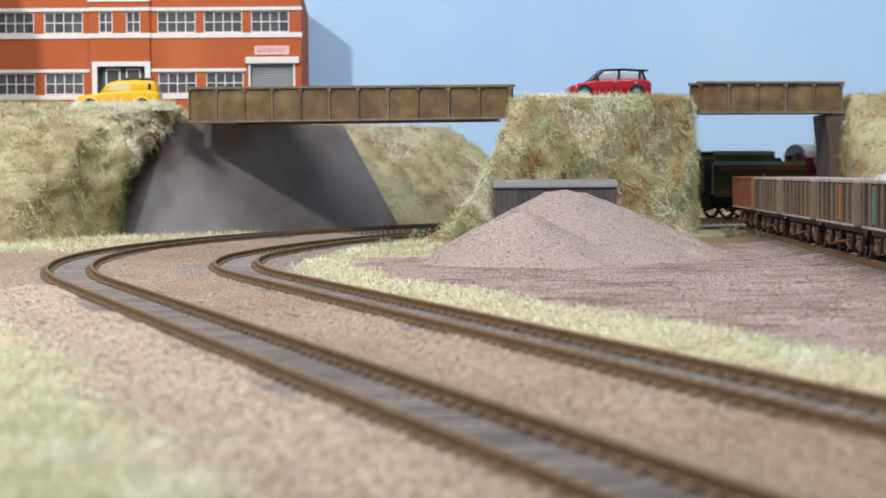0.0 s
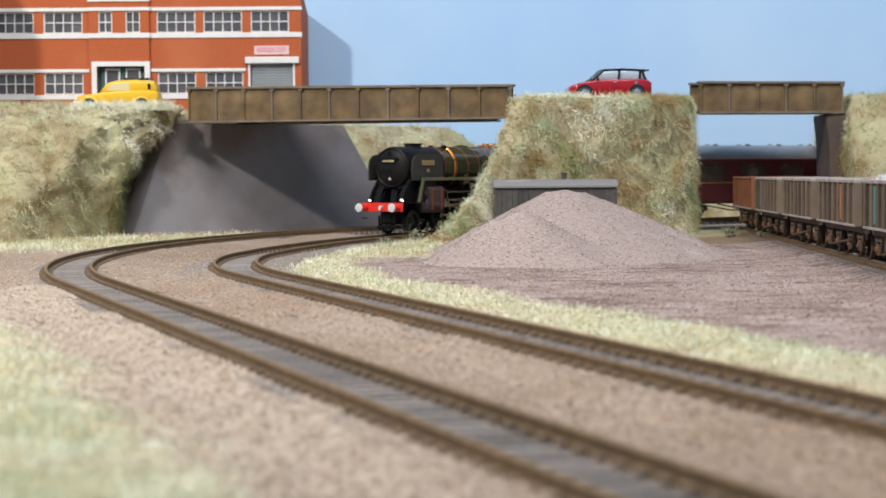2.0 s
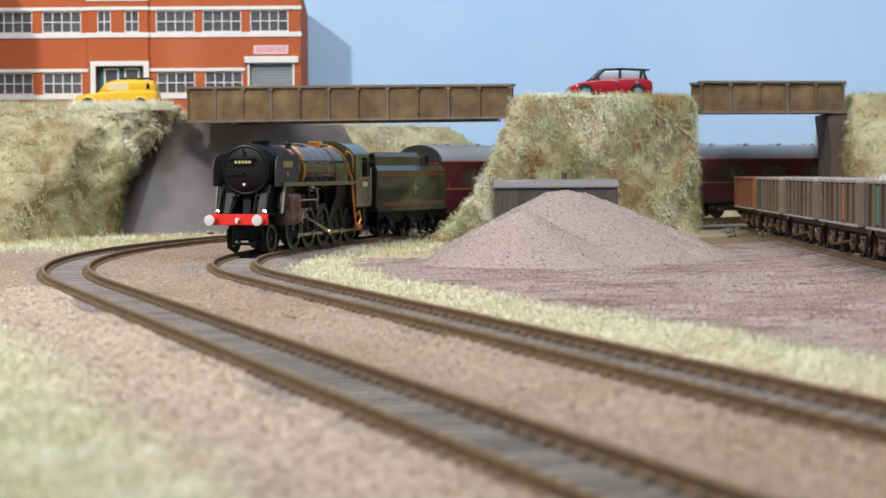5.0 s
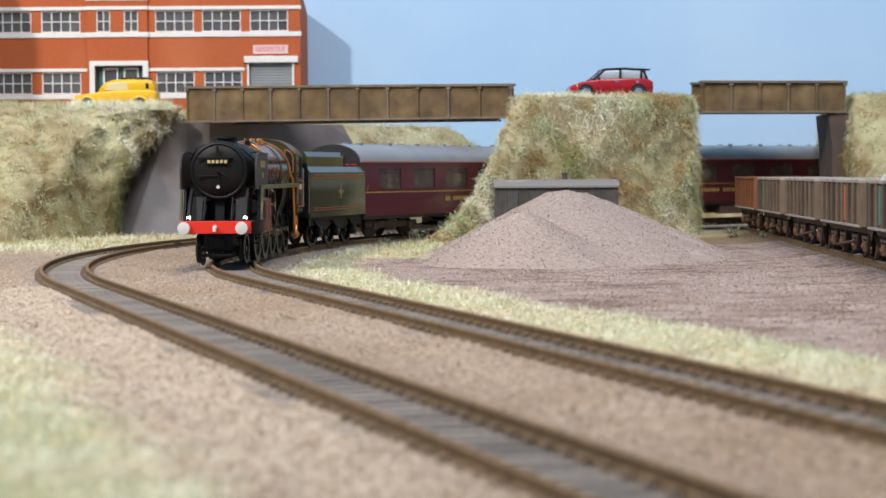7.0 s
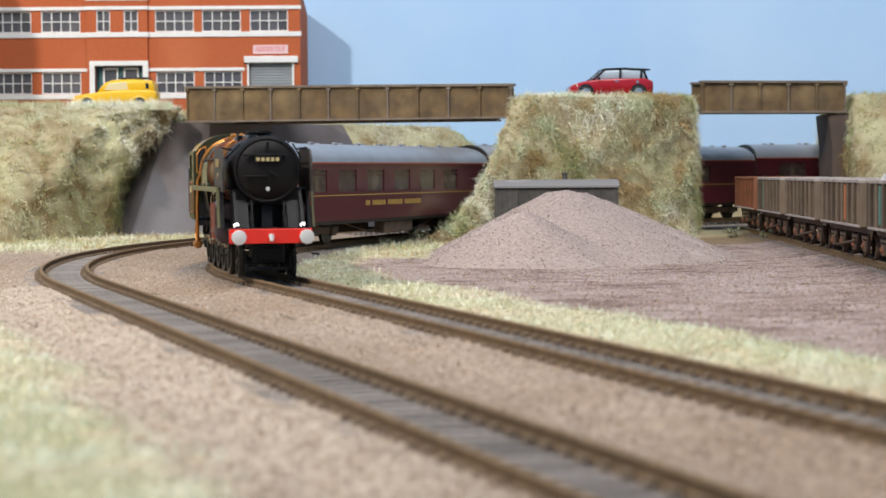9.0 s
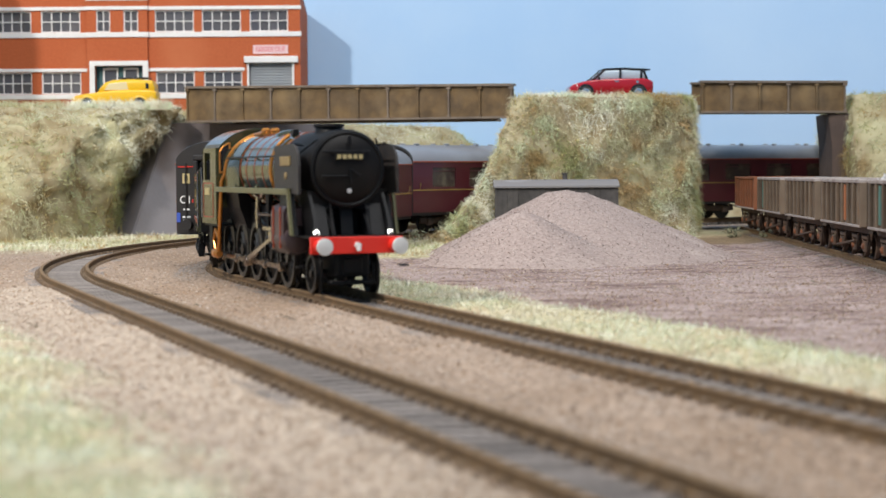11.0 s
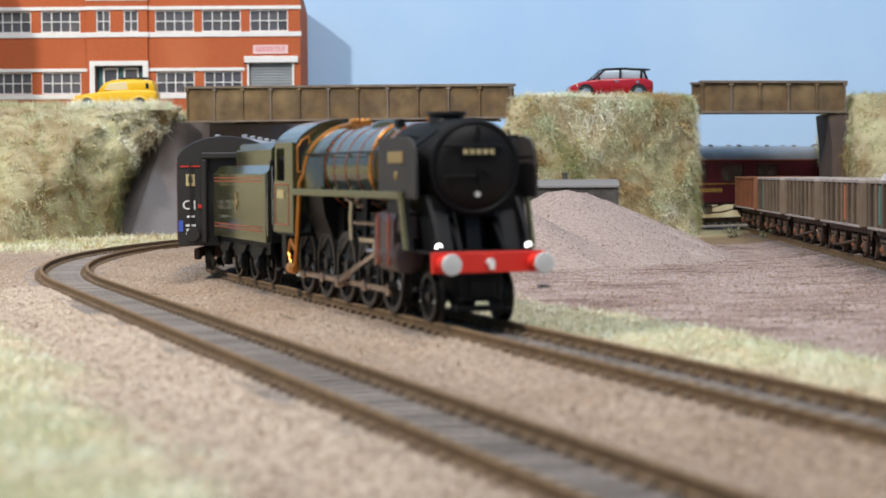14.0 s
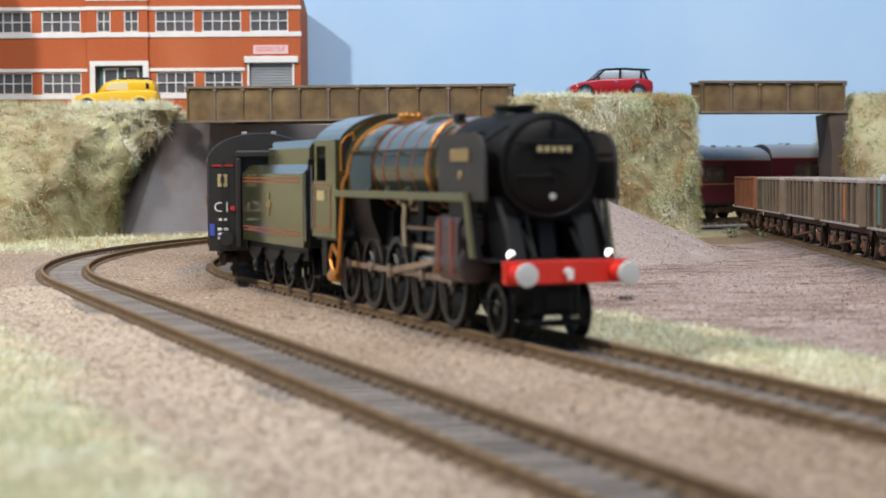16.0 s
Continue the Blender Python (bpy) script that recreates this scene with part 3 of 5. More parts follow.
def gravel_heap():
    nr, na = 52, 110
    verts, faces = [], []
    for i in range(nr + 1):
        r = 1.3 * i / nr
        for j in range(na):
            a = 2 * math.pi * j / na
            rx, ry = 1.0, 1.25
            x, y = 58 + 74 * r * rx * math.cos(a) * (1.1 if math.cos(a) > 0 else 0.92), 872 + 84 * r * ry * math.sin(a)
            h = 34.3 * (1 - r)
            if r < 0.12:
                h = 34.3 * (0.88 + 0.02 - 0.35 * r * r / 0.12)
            q = math.hypot(x - 35, y - 800)
            lobe = 25.5 - 0.56 * math.sqrt(q * q + 16)
            h = max(h, lobe)
            h += (0.9 * nz(x, y, 20, 3.3) + 0.45 * nz(x, y, 4, 1.3)) * smooth01(-3, 5, h)
            verts.append((x, y, max(h, -1.5) - 4.5))
    for i in range(nr):
        for j in range(na):
            a, b = i * na + j, i * na + (j + 1) % na
            faces.append((a, b, b + na, a + na))
    ob = raw("gravel_heap", verts, faces, M_heap, smooth=True)
    tagged(ob, "smooth conical heap of pinkish grey gravel", "gravel heap", kind="stuff")
    p, nn = on_faces(ob, 20000, 31)
    V, F = [], []
    rnd = np.random.RandomState(4)
    for q in p:
        r = 0.34 * rnd.uniform(0.5, 1.4)
        s = (np.array([[1, 1, 1], [-1, -1, 1], [-1, 1, -1], [1, -1, -1]]) * 0.6 + 0.3 * rnd.normal(size=(4, 3))) * r + q
        b = len(V)
        V += s.tolist()
        F += [(b, b + 2, b + 1), (b, b + 1, b + 3), (b, b + 3, b + 2), (b + 1, b + 2, b + 3)]
    tagged(raw("gravel", V, F, island_mat("gravel_grain", [(0.45, 0.36, 0.325), (0.33, 0.25, 0.22), (0.60, 0.51, 0.47), (0.42, 0.335, 0.30), (0.22, 0.17, 0.15), (0.52, 0.43, 0.39)], 0.9)),
           "loose pinkish gravel on the heap", "gravel", kind="stuff")


gravel_heap()

# ---- bridges ----


def bridge(a, b, z0a, z0b, z1a, z1b, panels, label, width=64, skew=0.0):
    """A plate girder bridge between two plan points: face plate, top and bottom flange, upright stiffeners, deck and far girder."""
    length = math.hypot(b[0] - a[0], b[1] - a[1])
    ang = math.degrees(math.atan2(b[1] - a[1], b[0] - a[0]))
    t = thing("girder_bridge", label, "bridge", mm_pose(a[0], a[1], 0, 0, 0, ang), "road bridges")

    def zt(x, za, zb):
        return za + (zb - za) * x / length
    for dy, nm in ((0, "girder"), (width, "girder")):
        bm = B()
        end = length - skew if dy else length
        ea, eb = zt(end, z0a, z0b), zt(end, z1a, z1b)
        prism(bm, [(0, z0a), (end, ea), (end, eb), (0, z1a)], dy, dy + 1.6, "y")
        part(nm, bm, M_girder, t)
        for za, zb, zz in ((z1a, eb, 1.1), (z0a, ea, 1.0)):
            bm = B()
            prism(bm, [(-0.6, za - zz * 0.3), (end + 0.6, zb - zz * 0.3), (end + 0.6, zb + zz), (-0.6, za + zz)], dy - 2.0, dy + 3.6, "y")
            part("flange", bm, M_girder_top, t)
    for i in range(panels + 1):
        x = 0.8 + (length - 1.6) * i / panels
        bm = B()
        lo, hi = zt(x, z0a, z0b) + 0.9, zt(x, z1a, z1b) - 0.4
        box(bm, x - 0.5, x + 0.5, -1.5, 0, lo, hi, 0.15)
        box(bm, x - 1.5, x + 1.5, -1.7, -0.1, hi - 1.8, hi, 0.2)
        box(bm, x - 0.9, x + 0.9, -1.6, -0.1, lo, lo + 1.4, 0.2)
        part("stiffener", bm, M_girder_top if i % 2 else M_girder, t)
    bm = B()
    prism(bm, [(0, z0a + 2), (length - skew, z0b + 2), (length - skew, z0b + 5), (0, z0a + 5)], 1.6, width, "y")
    part("deck", bm, M_road, t)
    return t




def weed(x, y, z, h, seed):
    rnd = np.random.RandomState(seed)
    n = 90
    P0 = np.column_stack([x + rnd.normal(size=n) * h * 0.35, y + rnd.normal(size=n) * h * 0.3, z + rnd.uniform(0, 0.75, n) * h])
    ob = scatter("weed", P0, np.tile([0, 0, 0.6], (n, 1)), h * 0.35, 0.8, island_mat("weed_leaf", [(0.20, 0.20, 0.12), (0.34, 0.34, 0.22), (0.12, 0.12, 0.07)]),
                 "small grey green weed clump beside the line", 1.0, seed, None, 0.2)
    ob["kind"], ob["category"] = "thing", "weed"
    stem = raw("stem", [(x - 0.3, y, z - 2), (x + 0.3, y, z - 2), (x, y + 0.4, z - 2), (x, y, z + h * 0.8)], [(0, 1, 3), (1, 2, 3), (2, 0, 3)], M_twig, ob)
    ob["group"] = "weeds"


def crest(xs, y, z, n, length, seed, label):
    rnd = np.random.RandomState(seed)
    P0 = np.column_stack([rnd.uniform(*xs, n), y + rnd.normal(size=n) * 4, np.full(n, z - 1.5)])
    k = np.array([nz(q[0], q[1], 9, seed) for q in P0]) > -0.12
    scatter("grass", P0[k], np.tile([0, -0.2, 1.0], (int(k.sum()), 1)), length, 0.28, M_fibre, label, 0.45, seed, None, 0.4)


crest((-300, -172), 1168, 78.0, 9000, 8.5, 61, "tall pale grass along the bank top")
crest((80, 108), 1090, 79, 260, 6.0, 62, "dry grass tuft before the car")
crest((-420, -300), 1164, 77.6, 1200, 5.0, 63, "tall pale grass along the bank top")
for k, (x, y, z, h) in enumerate(((-14, 1000, -2, 8), (1, 1016, 0, 9), (-30, 962, -4, 6), (20, 1045, 0, 8), (170, 1080, -4, 7), (182, 1040, -4, 5))):
    weed(x, y, z, h, 70 + k)

bridge((-164.5, 1187), (42.5, 1100), 69.0, 67.9, 91.0, 87.2, 11, "long brown weathered plate girder road bridge", 64, 34)
bridge((167, 1187), (263, 1199), 72.8, 72.8, 92.4, 92.2, 5, "short brown weathered plate girder road bridge", 22)
# ---- factory ----


def lettering(name, body, size, material, parent, at, label="", wide=1.0):
    cu = bpy.data.curves.new(name, "FONT")
    cu.body, cu.size, cu.align_x, cu.align_y, cu.extrude = body, size * MM, "CENTER", "CENTER", 0.00004
    tmp = bpy.data.objects.new(name, cu)
    scene.collection.objects.link(tmp)
    me = bpy.data.meshes.new_from_object(tmp.evaluated_get(bpy.context.evaluated_depsgraph_get()))
    bpy.data.objects.remove(tmp)
    me.transform(Matrix.Diagonal((wide, 1, 1, 1)))
    me.materials.clear()
    return link(name, me, material, parent, label, at)


FY = 1344.0


def factory():
    t = thing("factory_building", "red brick factory with white window bands", "building", mm_pose(2.0, FY, 77.4))
    z0 = -78.6

    def win(x0, x1, za, zb, cols, rows, y=0.0):
        bm = B()
        box(bm, x0, x1, y - 0.5, y + 0.6, za, za + 0.9)
        box(bm, x0, x1, y - 0.5, y + 0.6, zb - 0.9, zb)
        box(bm, x0, x0 + 0.9, y - 0.5, y + 0.6, za + 0.9, zb - 0.9)
        box(bm, x1 - 0.9, x1, y - 0.5, y + 0.6, za + 0.9, zb - 0.9)
        w = part("window", bm, M_white, t, "white multi-pane factory window")
        cw, rh = (x1 - x0 - 1.8) / cols, (zb - za - 1.8) / rows
        for i in range(1, cols):
            x = x0 + 0.9 + cw * i
            part("glazing_bar", box(B(), x - 0.35, x + 0.35, y - 0.3, y + 0.5, za + 0.9, zb - 0.9), M_white, w)
        for j in range(1, rows):
            z = za + 0.9 + rh * j
            part("glazing_bar", box(B(), x0 + 0.9, x1 - 0.9, y - 0.25, y + 0.45, z - 0.35, z + 0.35), M_white, w)
        for i in range(cols):
            for j in range(rows):
                x, z = x0 + 0.9 + cw * i, za + 0.9 + rh * j
                part("pane", box(B(), x, x + cw, y + 0.7, y + 1.1, z, z + rh), M_pane, w)

    def wall(x0, x1, holes, y=0.0, ztop=91.0, zbot=-2.0):
        """A wall strip with real openings, as one mesh of blocks between the holes."""
        bm = B()
        hs = sorted(holes)
        xs = sorted({x0, x1, *[h[0] for h in hs], *[h[1] for h in hs]})
        for a, b in zip(xs, xs[1:]):
            col = sorted([(h[2], h[3]) for h in hs if h[0] <= a + 1e-6 and h[1] >= b - 1e-6])
            z = zbot
            for za, zb in col + [(ztop, ztop)]:
                if za > z:
                    box(bm, a, b, y, y + 8, z, za)
                z = zb
        bmesh.ops.remove_doubles(bm, verts=bm.verts, dist=0.01)
        return part("wall", bm, M_brick, t)

    up = (140.3 + z0, 156.2 + z0)
    gr = (95.6 + z0, 111.6 + z0)
    # right range
    W = [(-211, -182.5), (-176.7, -148.2), (-141.9, -113.8)]
    G = [(-210.6, -182.4), (-175.5, -147.6)]
    holes = [(a, b, *up) for a, b in W] + [(a, b, *gr) for a, b in G] + [(-142.5, -111.2, -2, 118 + z0)]
    wall(-216, -105, holes)
    # left range
    L = [(-329.6, -301), (-294, -265.2)]
    wall(-332.6, -260.2, [(a, b, *up) for a, b in L] + [(a, b, *gr) for a, b in L])
    # entrance bay, standing forward
    N = [(-253.2, -242.9), (-233.3, -222.6)]
    wall(-260.2, -216, [(a, b, *up) for a, b in N] + [(-254.5, -219.5, -2, 116 + z0)], y=-3.0)
    for a, b in W + L:
        win(a, b, *up, 4, 2, 1.5)
    for a, b in G + L:
        win(a, b, *gr, 4, 2, 1.5)
    for a, b in N:
        win(a, b, *up, 2, 2, -1.5)
    # white bands
    for x0, x1, y in ((-332.6, -260.2, -0.9), (-216, -104.2, -0.9), (-260.9, -215.3, -3.9)):
        for za, zb in ((156.4, 159.0), (136.6, 140.2), (163.2, 165.6) if y < -3 else (166.8, 169.4)):
            part("band", box(B(), x0, x1, y, y + 1.2, za + z0, zb + z0, 0.15), M_white, t)
    for x0, x1 in ((-332.6, -260.2), (-216, -145.8)):
        for za, zb in ((111.8, 114.2), (92.0, 95.4)):
            part("band", box(B(), x0, x1, -0.9, 0.3, za + z0, zb + z0, 0.15), M_white, t)
    # entrance
    e = part("door_surround", box(box(box(B(), -258.2, -254.5, -4.4, -2, -2, 119.4 + z0), -219.5, -215.6, -4.4, -2, -2, 119.4 + z0), -254.5, -219.5, -4.4, -2, 116 + z0, 119.4 + z0), M_white, t)
    part("door_recess", box(B(), -254.5, -219.5, 3.2, 4.2, -2, 116 + z0), M_door_teal, e)
    for a, b in ((-249.5, -238.5), (-234.5, -223.5)):
        bm = B()
        for q in ((a, b, 113.2, 114.6), (a, b, 96, 97.4), (a, a + 1.2, 97.4, 113.2), (b - 1.2, b, 97.4, 113.2)):
            box(bm, q[0], q[1], 2.0, 3.0, q[2] + z0, q[3] + z0)
        d = part("door_frame", bm, M_white, e)
        part("pane", box(B(), a + 1.2, b - 1.2, 2.3, 2.9, 97.4 + z0, 113.2 + z0), M_pane, d)
    # goods door
    g = part("goods_door", box(B(), -142.5, -111.2, 2.6, 3.6, -2, 118 + z0), M_shutter, t, "grey ribbed roller shutter")
    for k in range(19):
        z = 118 + z0 - 2.0 * k
        part("slat", box(B(), -142.5, -111.2, 2.0, 2.7, z - 1.6, z - 0.1, 0.25), M_shutter, g)
    part("lintel", box(B(), -146.0, -106.6, -3.2, 0.8, 117.4 + z0, 122.2 + z0, 0.4), M_white, t)
    for a in (-144.0, -111.2):
        part("jamb", box(B(), a, a + 1.5, -0.8, 0.8, -2, 117.4 + z0), M_white, t)
    s = part("sign", box(B(), -139.4, -114.0, -0.9, 0.2, 124.0 + z0, 130.4 + z0), M_sign, t, "pale pink sign with red letters")
    lettering("lettering", "GOODS OUT", 5.0, M_sign_red, s, mm_pose(-126.7, -1.0, 127.2 + z0, 90), "", 0.72)
    # return wall; unseen roof, sloped back to slant the shadow on the backdrop
    bm = B()
    prism(bm, [(8, -2), (72, -2), (72, 79.4), (8, 91)], -112, -105, "x")
    part("side_wall", bm, M_brick, t)
    bm = B()
    prism(bm, [(0, 91.1), (8, 91.1), (72, 79.5), (72, 81), (8, 93), (0, 93)], -332.6, -105, "x")
    part("roof", bm, M_road, t)
    return t


factory()

# ---- road vehicles ----
M_tyre = mat("tyre", (0.02, 0.02, 0.02), 0.8)
M_chrome = mat("bright_metal", (0.75, 0.75, 0.77), 0.25, 1.0)
M_redcar = mat("red_car_paint", (0.40, 0.008, 0.020), 0.25, 0, (0.33, 0.006, 0.016), 80, 0.4, coat=0.5)
M_yellowcar = mat("yellow_car_paint", (0.85, 0.50, 0.015), 0.35, 0, (0.80, 0.44, 0.012), 80, 0.4, coat=0.4)
M_blackgloss = mat("black_gloss", (0.012, 0.013, 0.016), 0.25, coat=0.3)
M_carglass = mat("pale_car_window", (0.42, 0.50, 0.58), 0.12, 0, (0.35, 0.42, 0.5), 60, 0.5)
M_lampglass = mat("headlamp_glass", (0.85, 0.86, 0.88), 0.15)


def loft_x(bm, sections):
    """Joins cross sections (x, list of (y, z)) into a closed body."""
    rings = [[bm.verts.new((x, y, z)) for y, z in pts] for x, pts in sections]
    n = len(rings[0])
    for a, b in zip(rings, rings[1:]):
        for i in range(n):
            bm.faces.new((a[i], a[(i + 1) % n], b[(i + 1) % n], b[i]))
    bm.faces.new(rings[0][::-1])
    bm.faces.new(rings[-1])
    return bm


def shell(w, zb, zt, inset=1.2, n=4):
    """A rounded car cross section of half width w between two heights."""
    pts = [(-w * 0.9, zb), (w * 0.9, zb), (w, zb + 1.4)]
    for k in range(n + 1):
        a = math.pi / 2 * k / n
        pts.append((w - inset + inset * math.cos(a), zt - inset + inset * math.sin(a)))
    pts += [(-y, z) for y, z in pts[:1:-1]]
    return pts


def wheels(t, xs, y, r, w):
    for x in xs:
        for s in (-1, 1):
            wh = part("wheel", lathe(B(), [(-w, r * 0.75), (-w * 0.8, r), (w * 0.8, r), (w, r * 0.75)], "y", 20), M_tyre, t, at=mm_pose(x, s * y, r))
            part("hub", lathe(B(), [(w * 0.9 * s, r * 0.66), (w * 1.15 * s, r * 0.55), (w * 1.2 * s, r * 0.2)], "y", 16), M_chrome, wh)


def hatchback(at):
    t = thing("small_car", "glossy red hatchback with a black roof on the embankment", "car", at)
    L = 25.5
    bm = B()
    loft_x(bm, [(-L, shell(9.0, 4.0, 9.6)), (-L + 1.5, shell(10.6, 2.6, 11.4)), (-L + 6, shell(11.2, 2.4, 12.4)), (0, shell(11.4, 2.4, 12.2)),
                (9, shell(11.2, 2.4, 11.8)), (17, shell(10.8, 2.4, 10.6)), (L - 3, shell(10.2, 2.6, 9.2)), (L - 0.6, shell(8.8, 3.4, 7.6)), (L, shell(7.8, 4.2, 6.6))])
    part("body", bm, M_redcar, t, smooth=40)
    bm = B()
    loft_x(bm, [(-22.5, shell(9.0, 11.5, 12.4, 0.5)), (-19.5, shell(8.6, 11.5, 17.2, 1.5)), (-8, shell(8.4, 11.5, 17.9, 1.5)), (4, shell(8.6, 11.5, 17.4, 1.5)),
                (12.5, shell(9.2, 11.0, 12.0, 0.5))])
    part("window", bm, M_carglass, t, "pale reflecting windows", smooth=40)
    bm = B()
    loft_x(bm, [(-22, shell(7.6, 17.0, 17.6, 0.3)), (-19.5, shell(8.5, 17.0, 18.4, 0.7)), (-8, shell(8.6, 17.5, 19.0, 0.7)), (3.5, shell(8.4, 17.2, 18.6, 0.7)), (6, shell(7.8, 16.6, 17.4, 0.3))])
    part("roof", bm, M_blackgloss, t, "black roof panel")
    for s in (-1, 1):
        for x0, z0, x1, z1 in ((11.5, 11.8, 4.4, 17.6), (-5.2, 11.8, -5.6, 17.8), (-18, 11.8, -18.4, 17.4), (-21.6, 12, -19.8, 17.0)):
            part("pillar", rod(B(), (x0, s * 9.3, z0), (x1, s * 8.7, z1), 0.75, 6), M_blackgloss, t)
        part("headlamp", lathe(B(), [(0, 1.9), (0.8, 1.7), (1.2, 0.6)], "x", 14, (20.8, s * 8.6, 8.0)), M_lampglass, t)
        part("tail_lamp", box(B(), -25.4, -24.0, s * 8.8 - 0.9, s * 8.8 + 0.9, 7, 10.4, 0.3), M_redcar, t)
        part("mirror", box(B(), 7.4, 8.6, s * 11.6 - 1.2, s * 11.6 + 1.2, 11.6, 13.2, 0.3), M_blackgloss, t)
        part("door_handle", box(B(), -4.0, -1.4, s * 11.45 - 0.3, s * 11.45 + 0.3, 10.2, 10.8), M_chrome, t)
        part("fuel_cap", lathe(B(), [(s * 11.2, 1.0), (s * 11.6, 0.9)], "y", 12, (-15.5, 0, 10.2)), M_chrome, t)
        for x in (16.0, -16.2):
            part("wheel_arch", lathe(B(), [(s * 10.6, 5.0), (s * 11.5, 5.0), (s * 11.5, 3.9), (s * 10.6, 3.9)], "y", 14, (x, 0, 4.0), (0, 180)), M_blackgloss, t)
    part("spoiler", box(B(), -24.2, -20.5, -7.6, 7.6, 17.4, 18.2, 0.2), M_blackgloss, t)
    wheels(t, (16.0, -16.2), 10.2, 4.0, 1.4)
    return t


hatchback(mm_pose(102.3, 1126, 79.4, 0, 0, 184))


def estate_car(at):
    t = thing("old_van", "bright yellow rounded vintage van by the factory", "van", at)
    bm = B()
    loft_x(bm, [(-27, shell(8.6, 5.0, 12)), (-25.5, shell(9.6, 3.0, 13)), (-16, shell(10.2, 2.6, 13.4)), (0, shell(10.4, 2.6, 13.2)), (8, shell(10.2, 2.6, 12.4)),
                (18, shell(9.0, 2.6, 11.2)), (25, shell(7.4, 3.0, 10.2)), (28, shell(5.6, 4.4, 8.6))])
    part("body", bm, M_yellowcar, t, smooth=40)
    bm = B()
    loft_x(bm, [(-26, shell(7.6, 12, 16, 1)), (-24.5, shell(8.8, 12, 19.6, 2.2)), (-12, shell(9.0, 12, 20.6, 2.6)), (0, shell(8.8, 12, 20.2, 2.6)), (6, shell(8.4, 12, 18.6, 2.2)), (11, shell(8.2, 11.6, 13.0, 0.6))])
    part("cabin", bm, M_yellowcar, t, smooth=40)
    for s in (-1, 1):
        bm = B()
        prism(bm, [(-9, 13.6), (6.4, 13.4), (3.4, 17.8), (-8, 18.6)], s * 8.6 - 0.35, s * 8.6 + 0.35, "y")
        # The bright reflection in the glass is painted as a cream base colour.
        part("window", bm, mat("van_window_reflection", (0.72, 0.60, 0.34), 0.15), t, "side window with a cream reflection as its colour")
        bm = B()
        prism(bm, [(-22.6, 14.2), (-20.4, 14.2), (-20.4, 18), (-22.2, 17.6)], s * 8.7 - 0.35, s * 8.7 + 0.35, "y")
        part("window", bm, M_blackgloss, t, "small dark rear window")
        for x in (17.5, -16.5):
            part("wing", lathe(B(), [(s * 8.2, 6.0), (s * 10.6, 5.4), (s * 10.9, 4.6)], "y", 14, (x, 0, 4.2), (0, 180)), M_yellowcar, t)
        part("headlamp", lathe(B(), [(0, 1.5), (0.9, 1.2)], "x", 12, (26.2, s * 5.2, 8.0)), M_lampglass, t)
    rack = part("roof_rack", rod(rod(B(), (-22, -6, 21.3), (-2, -6, 21.4), 0.4), (-22, 6, 21.3), (-2, 6, 21.4), 0.4), M_blackgloss, t, "black roof rack")
    for k in range(5):
        part("bar", rod(B(), (-21 + 4.6 * k, -6.4, 21.2), (-21 + 4.6 * k, 6.4, 21.2), 0.45, 6), M_blackgloss, rack)
    part("bumper", box(B(), 27.6, 28.8, -7, 7, 4.2, 5.4, 0.3), M_yellowcar, t)
    wheels(t, (17.5, -16.5), 9.2, 4.2, 1.3)
    return t


estate_car(mm_pose(-212, 1200, 76.8, 0, 0, 180))

# ---- grounded van body used as a hut ----
M_hutwall = mat("dark_grey_planks", (0.055, 0.05, 0.048), 0.8, 0, (0.09, 0.08, 0.075), 200, 0.7, random=0.2)
M_hutroof = mat("grey_felt_roof", (0.23, 0.215, 0.21), 0.85, 0, (0.22, 0.21, 0.22), 150, 0.7, third=(0.36, 0.35, 0.36), third_scale=40)


def hut():
    t = thing("hut", "dark grey planked hut with a low grey roof behind the gravel", "hut", mm_pose(63.8, 1044, -5))
    part("body", box(B(), -33.6, 33.6, -15, 15, 0, 32.2), M_hutwall, t)
    for k in range(22):
        x = -33.6 + 67.2 * k / 22
        part("plank", box(B(), x + 0.12, x + 2.93, -15.5, -15, 0.4, 32.0), M_hutwall, t)
    for k in range(10):
        y = -15 + 3 * k
        part("plank", box(B(), -34.1, -33.6, y + 0.12, y + 2.88, 0.4, 32.0), M_hutwall, t)
    bm = B()
    prism(bm, [(-16.8, 31.6), (16.8, 31.6), (16.8, 32.6), (12, 34.8), (5, 36.1), (-5, 36.1), (-12, 34.8), (-16.8, 32.6)], -35.2, 35.2, "x")
    part("roof", bm, M_hutroof, t)
    part("chimney", lathe(B(), [(35.5, 1.4), (39, 1.4), (39, 1.8), (39.8, 1.8)], "z", 12, (6, 4, 0)), M_hutwall, t)
    for x in (-33.9, 33.9):
        part("corner_post", box(B(), x - 0.7, x + 0.7, -15.9, -14.3, 0, 32, 0.1), M_hutwall, t)


hut()

# ---- mineral wagons on the siding ----
M_wagon = mat("weathered_wagon", (0.17, 0.125, 0.085), 0.8, 0, (0.11, 0.075, 0.05), 120, 0.8, third=(0.20, 0.115, 0.06), third_scale=60, third_at=0.56, random=0.3)
M_wagon_top = mat("dusty_wagon_rim", (0.38, 0.33, 0.305), 0.85, 0, (0.24, 0.19, 0.165), 150, 0.8)
M_rust = mat("rusty_wagon", (0.27, 0.095, 0.04), 0.85, 0, (0.15, 0.06, 0.03), 120, 0.8)
M_teal = mat("teal_panel", (0.08, 0.20, 0.17), 0.8, 0, (0.11, 0.17, 0.13), 200, 0.7)
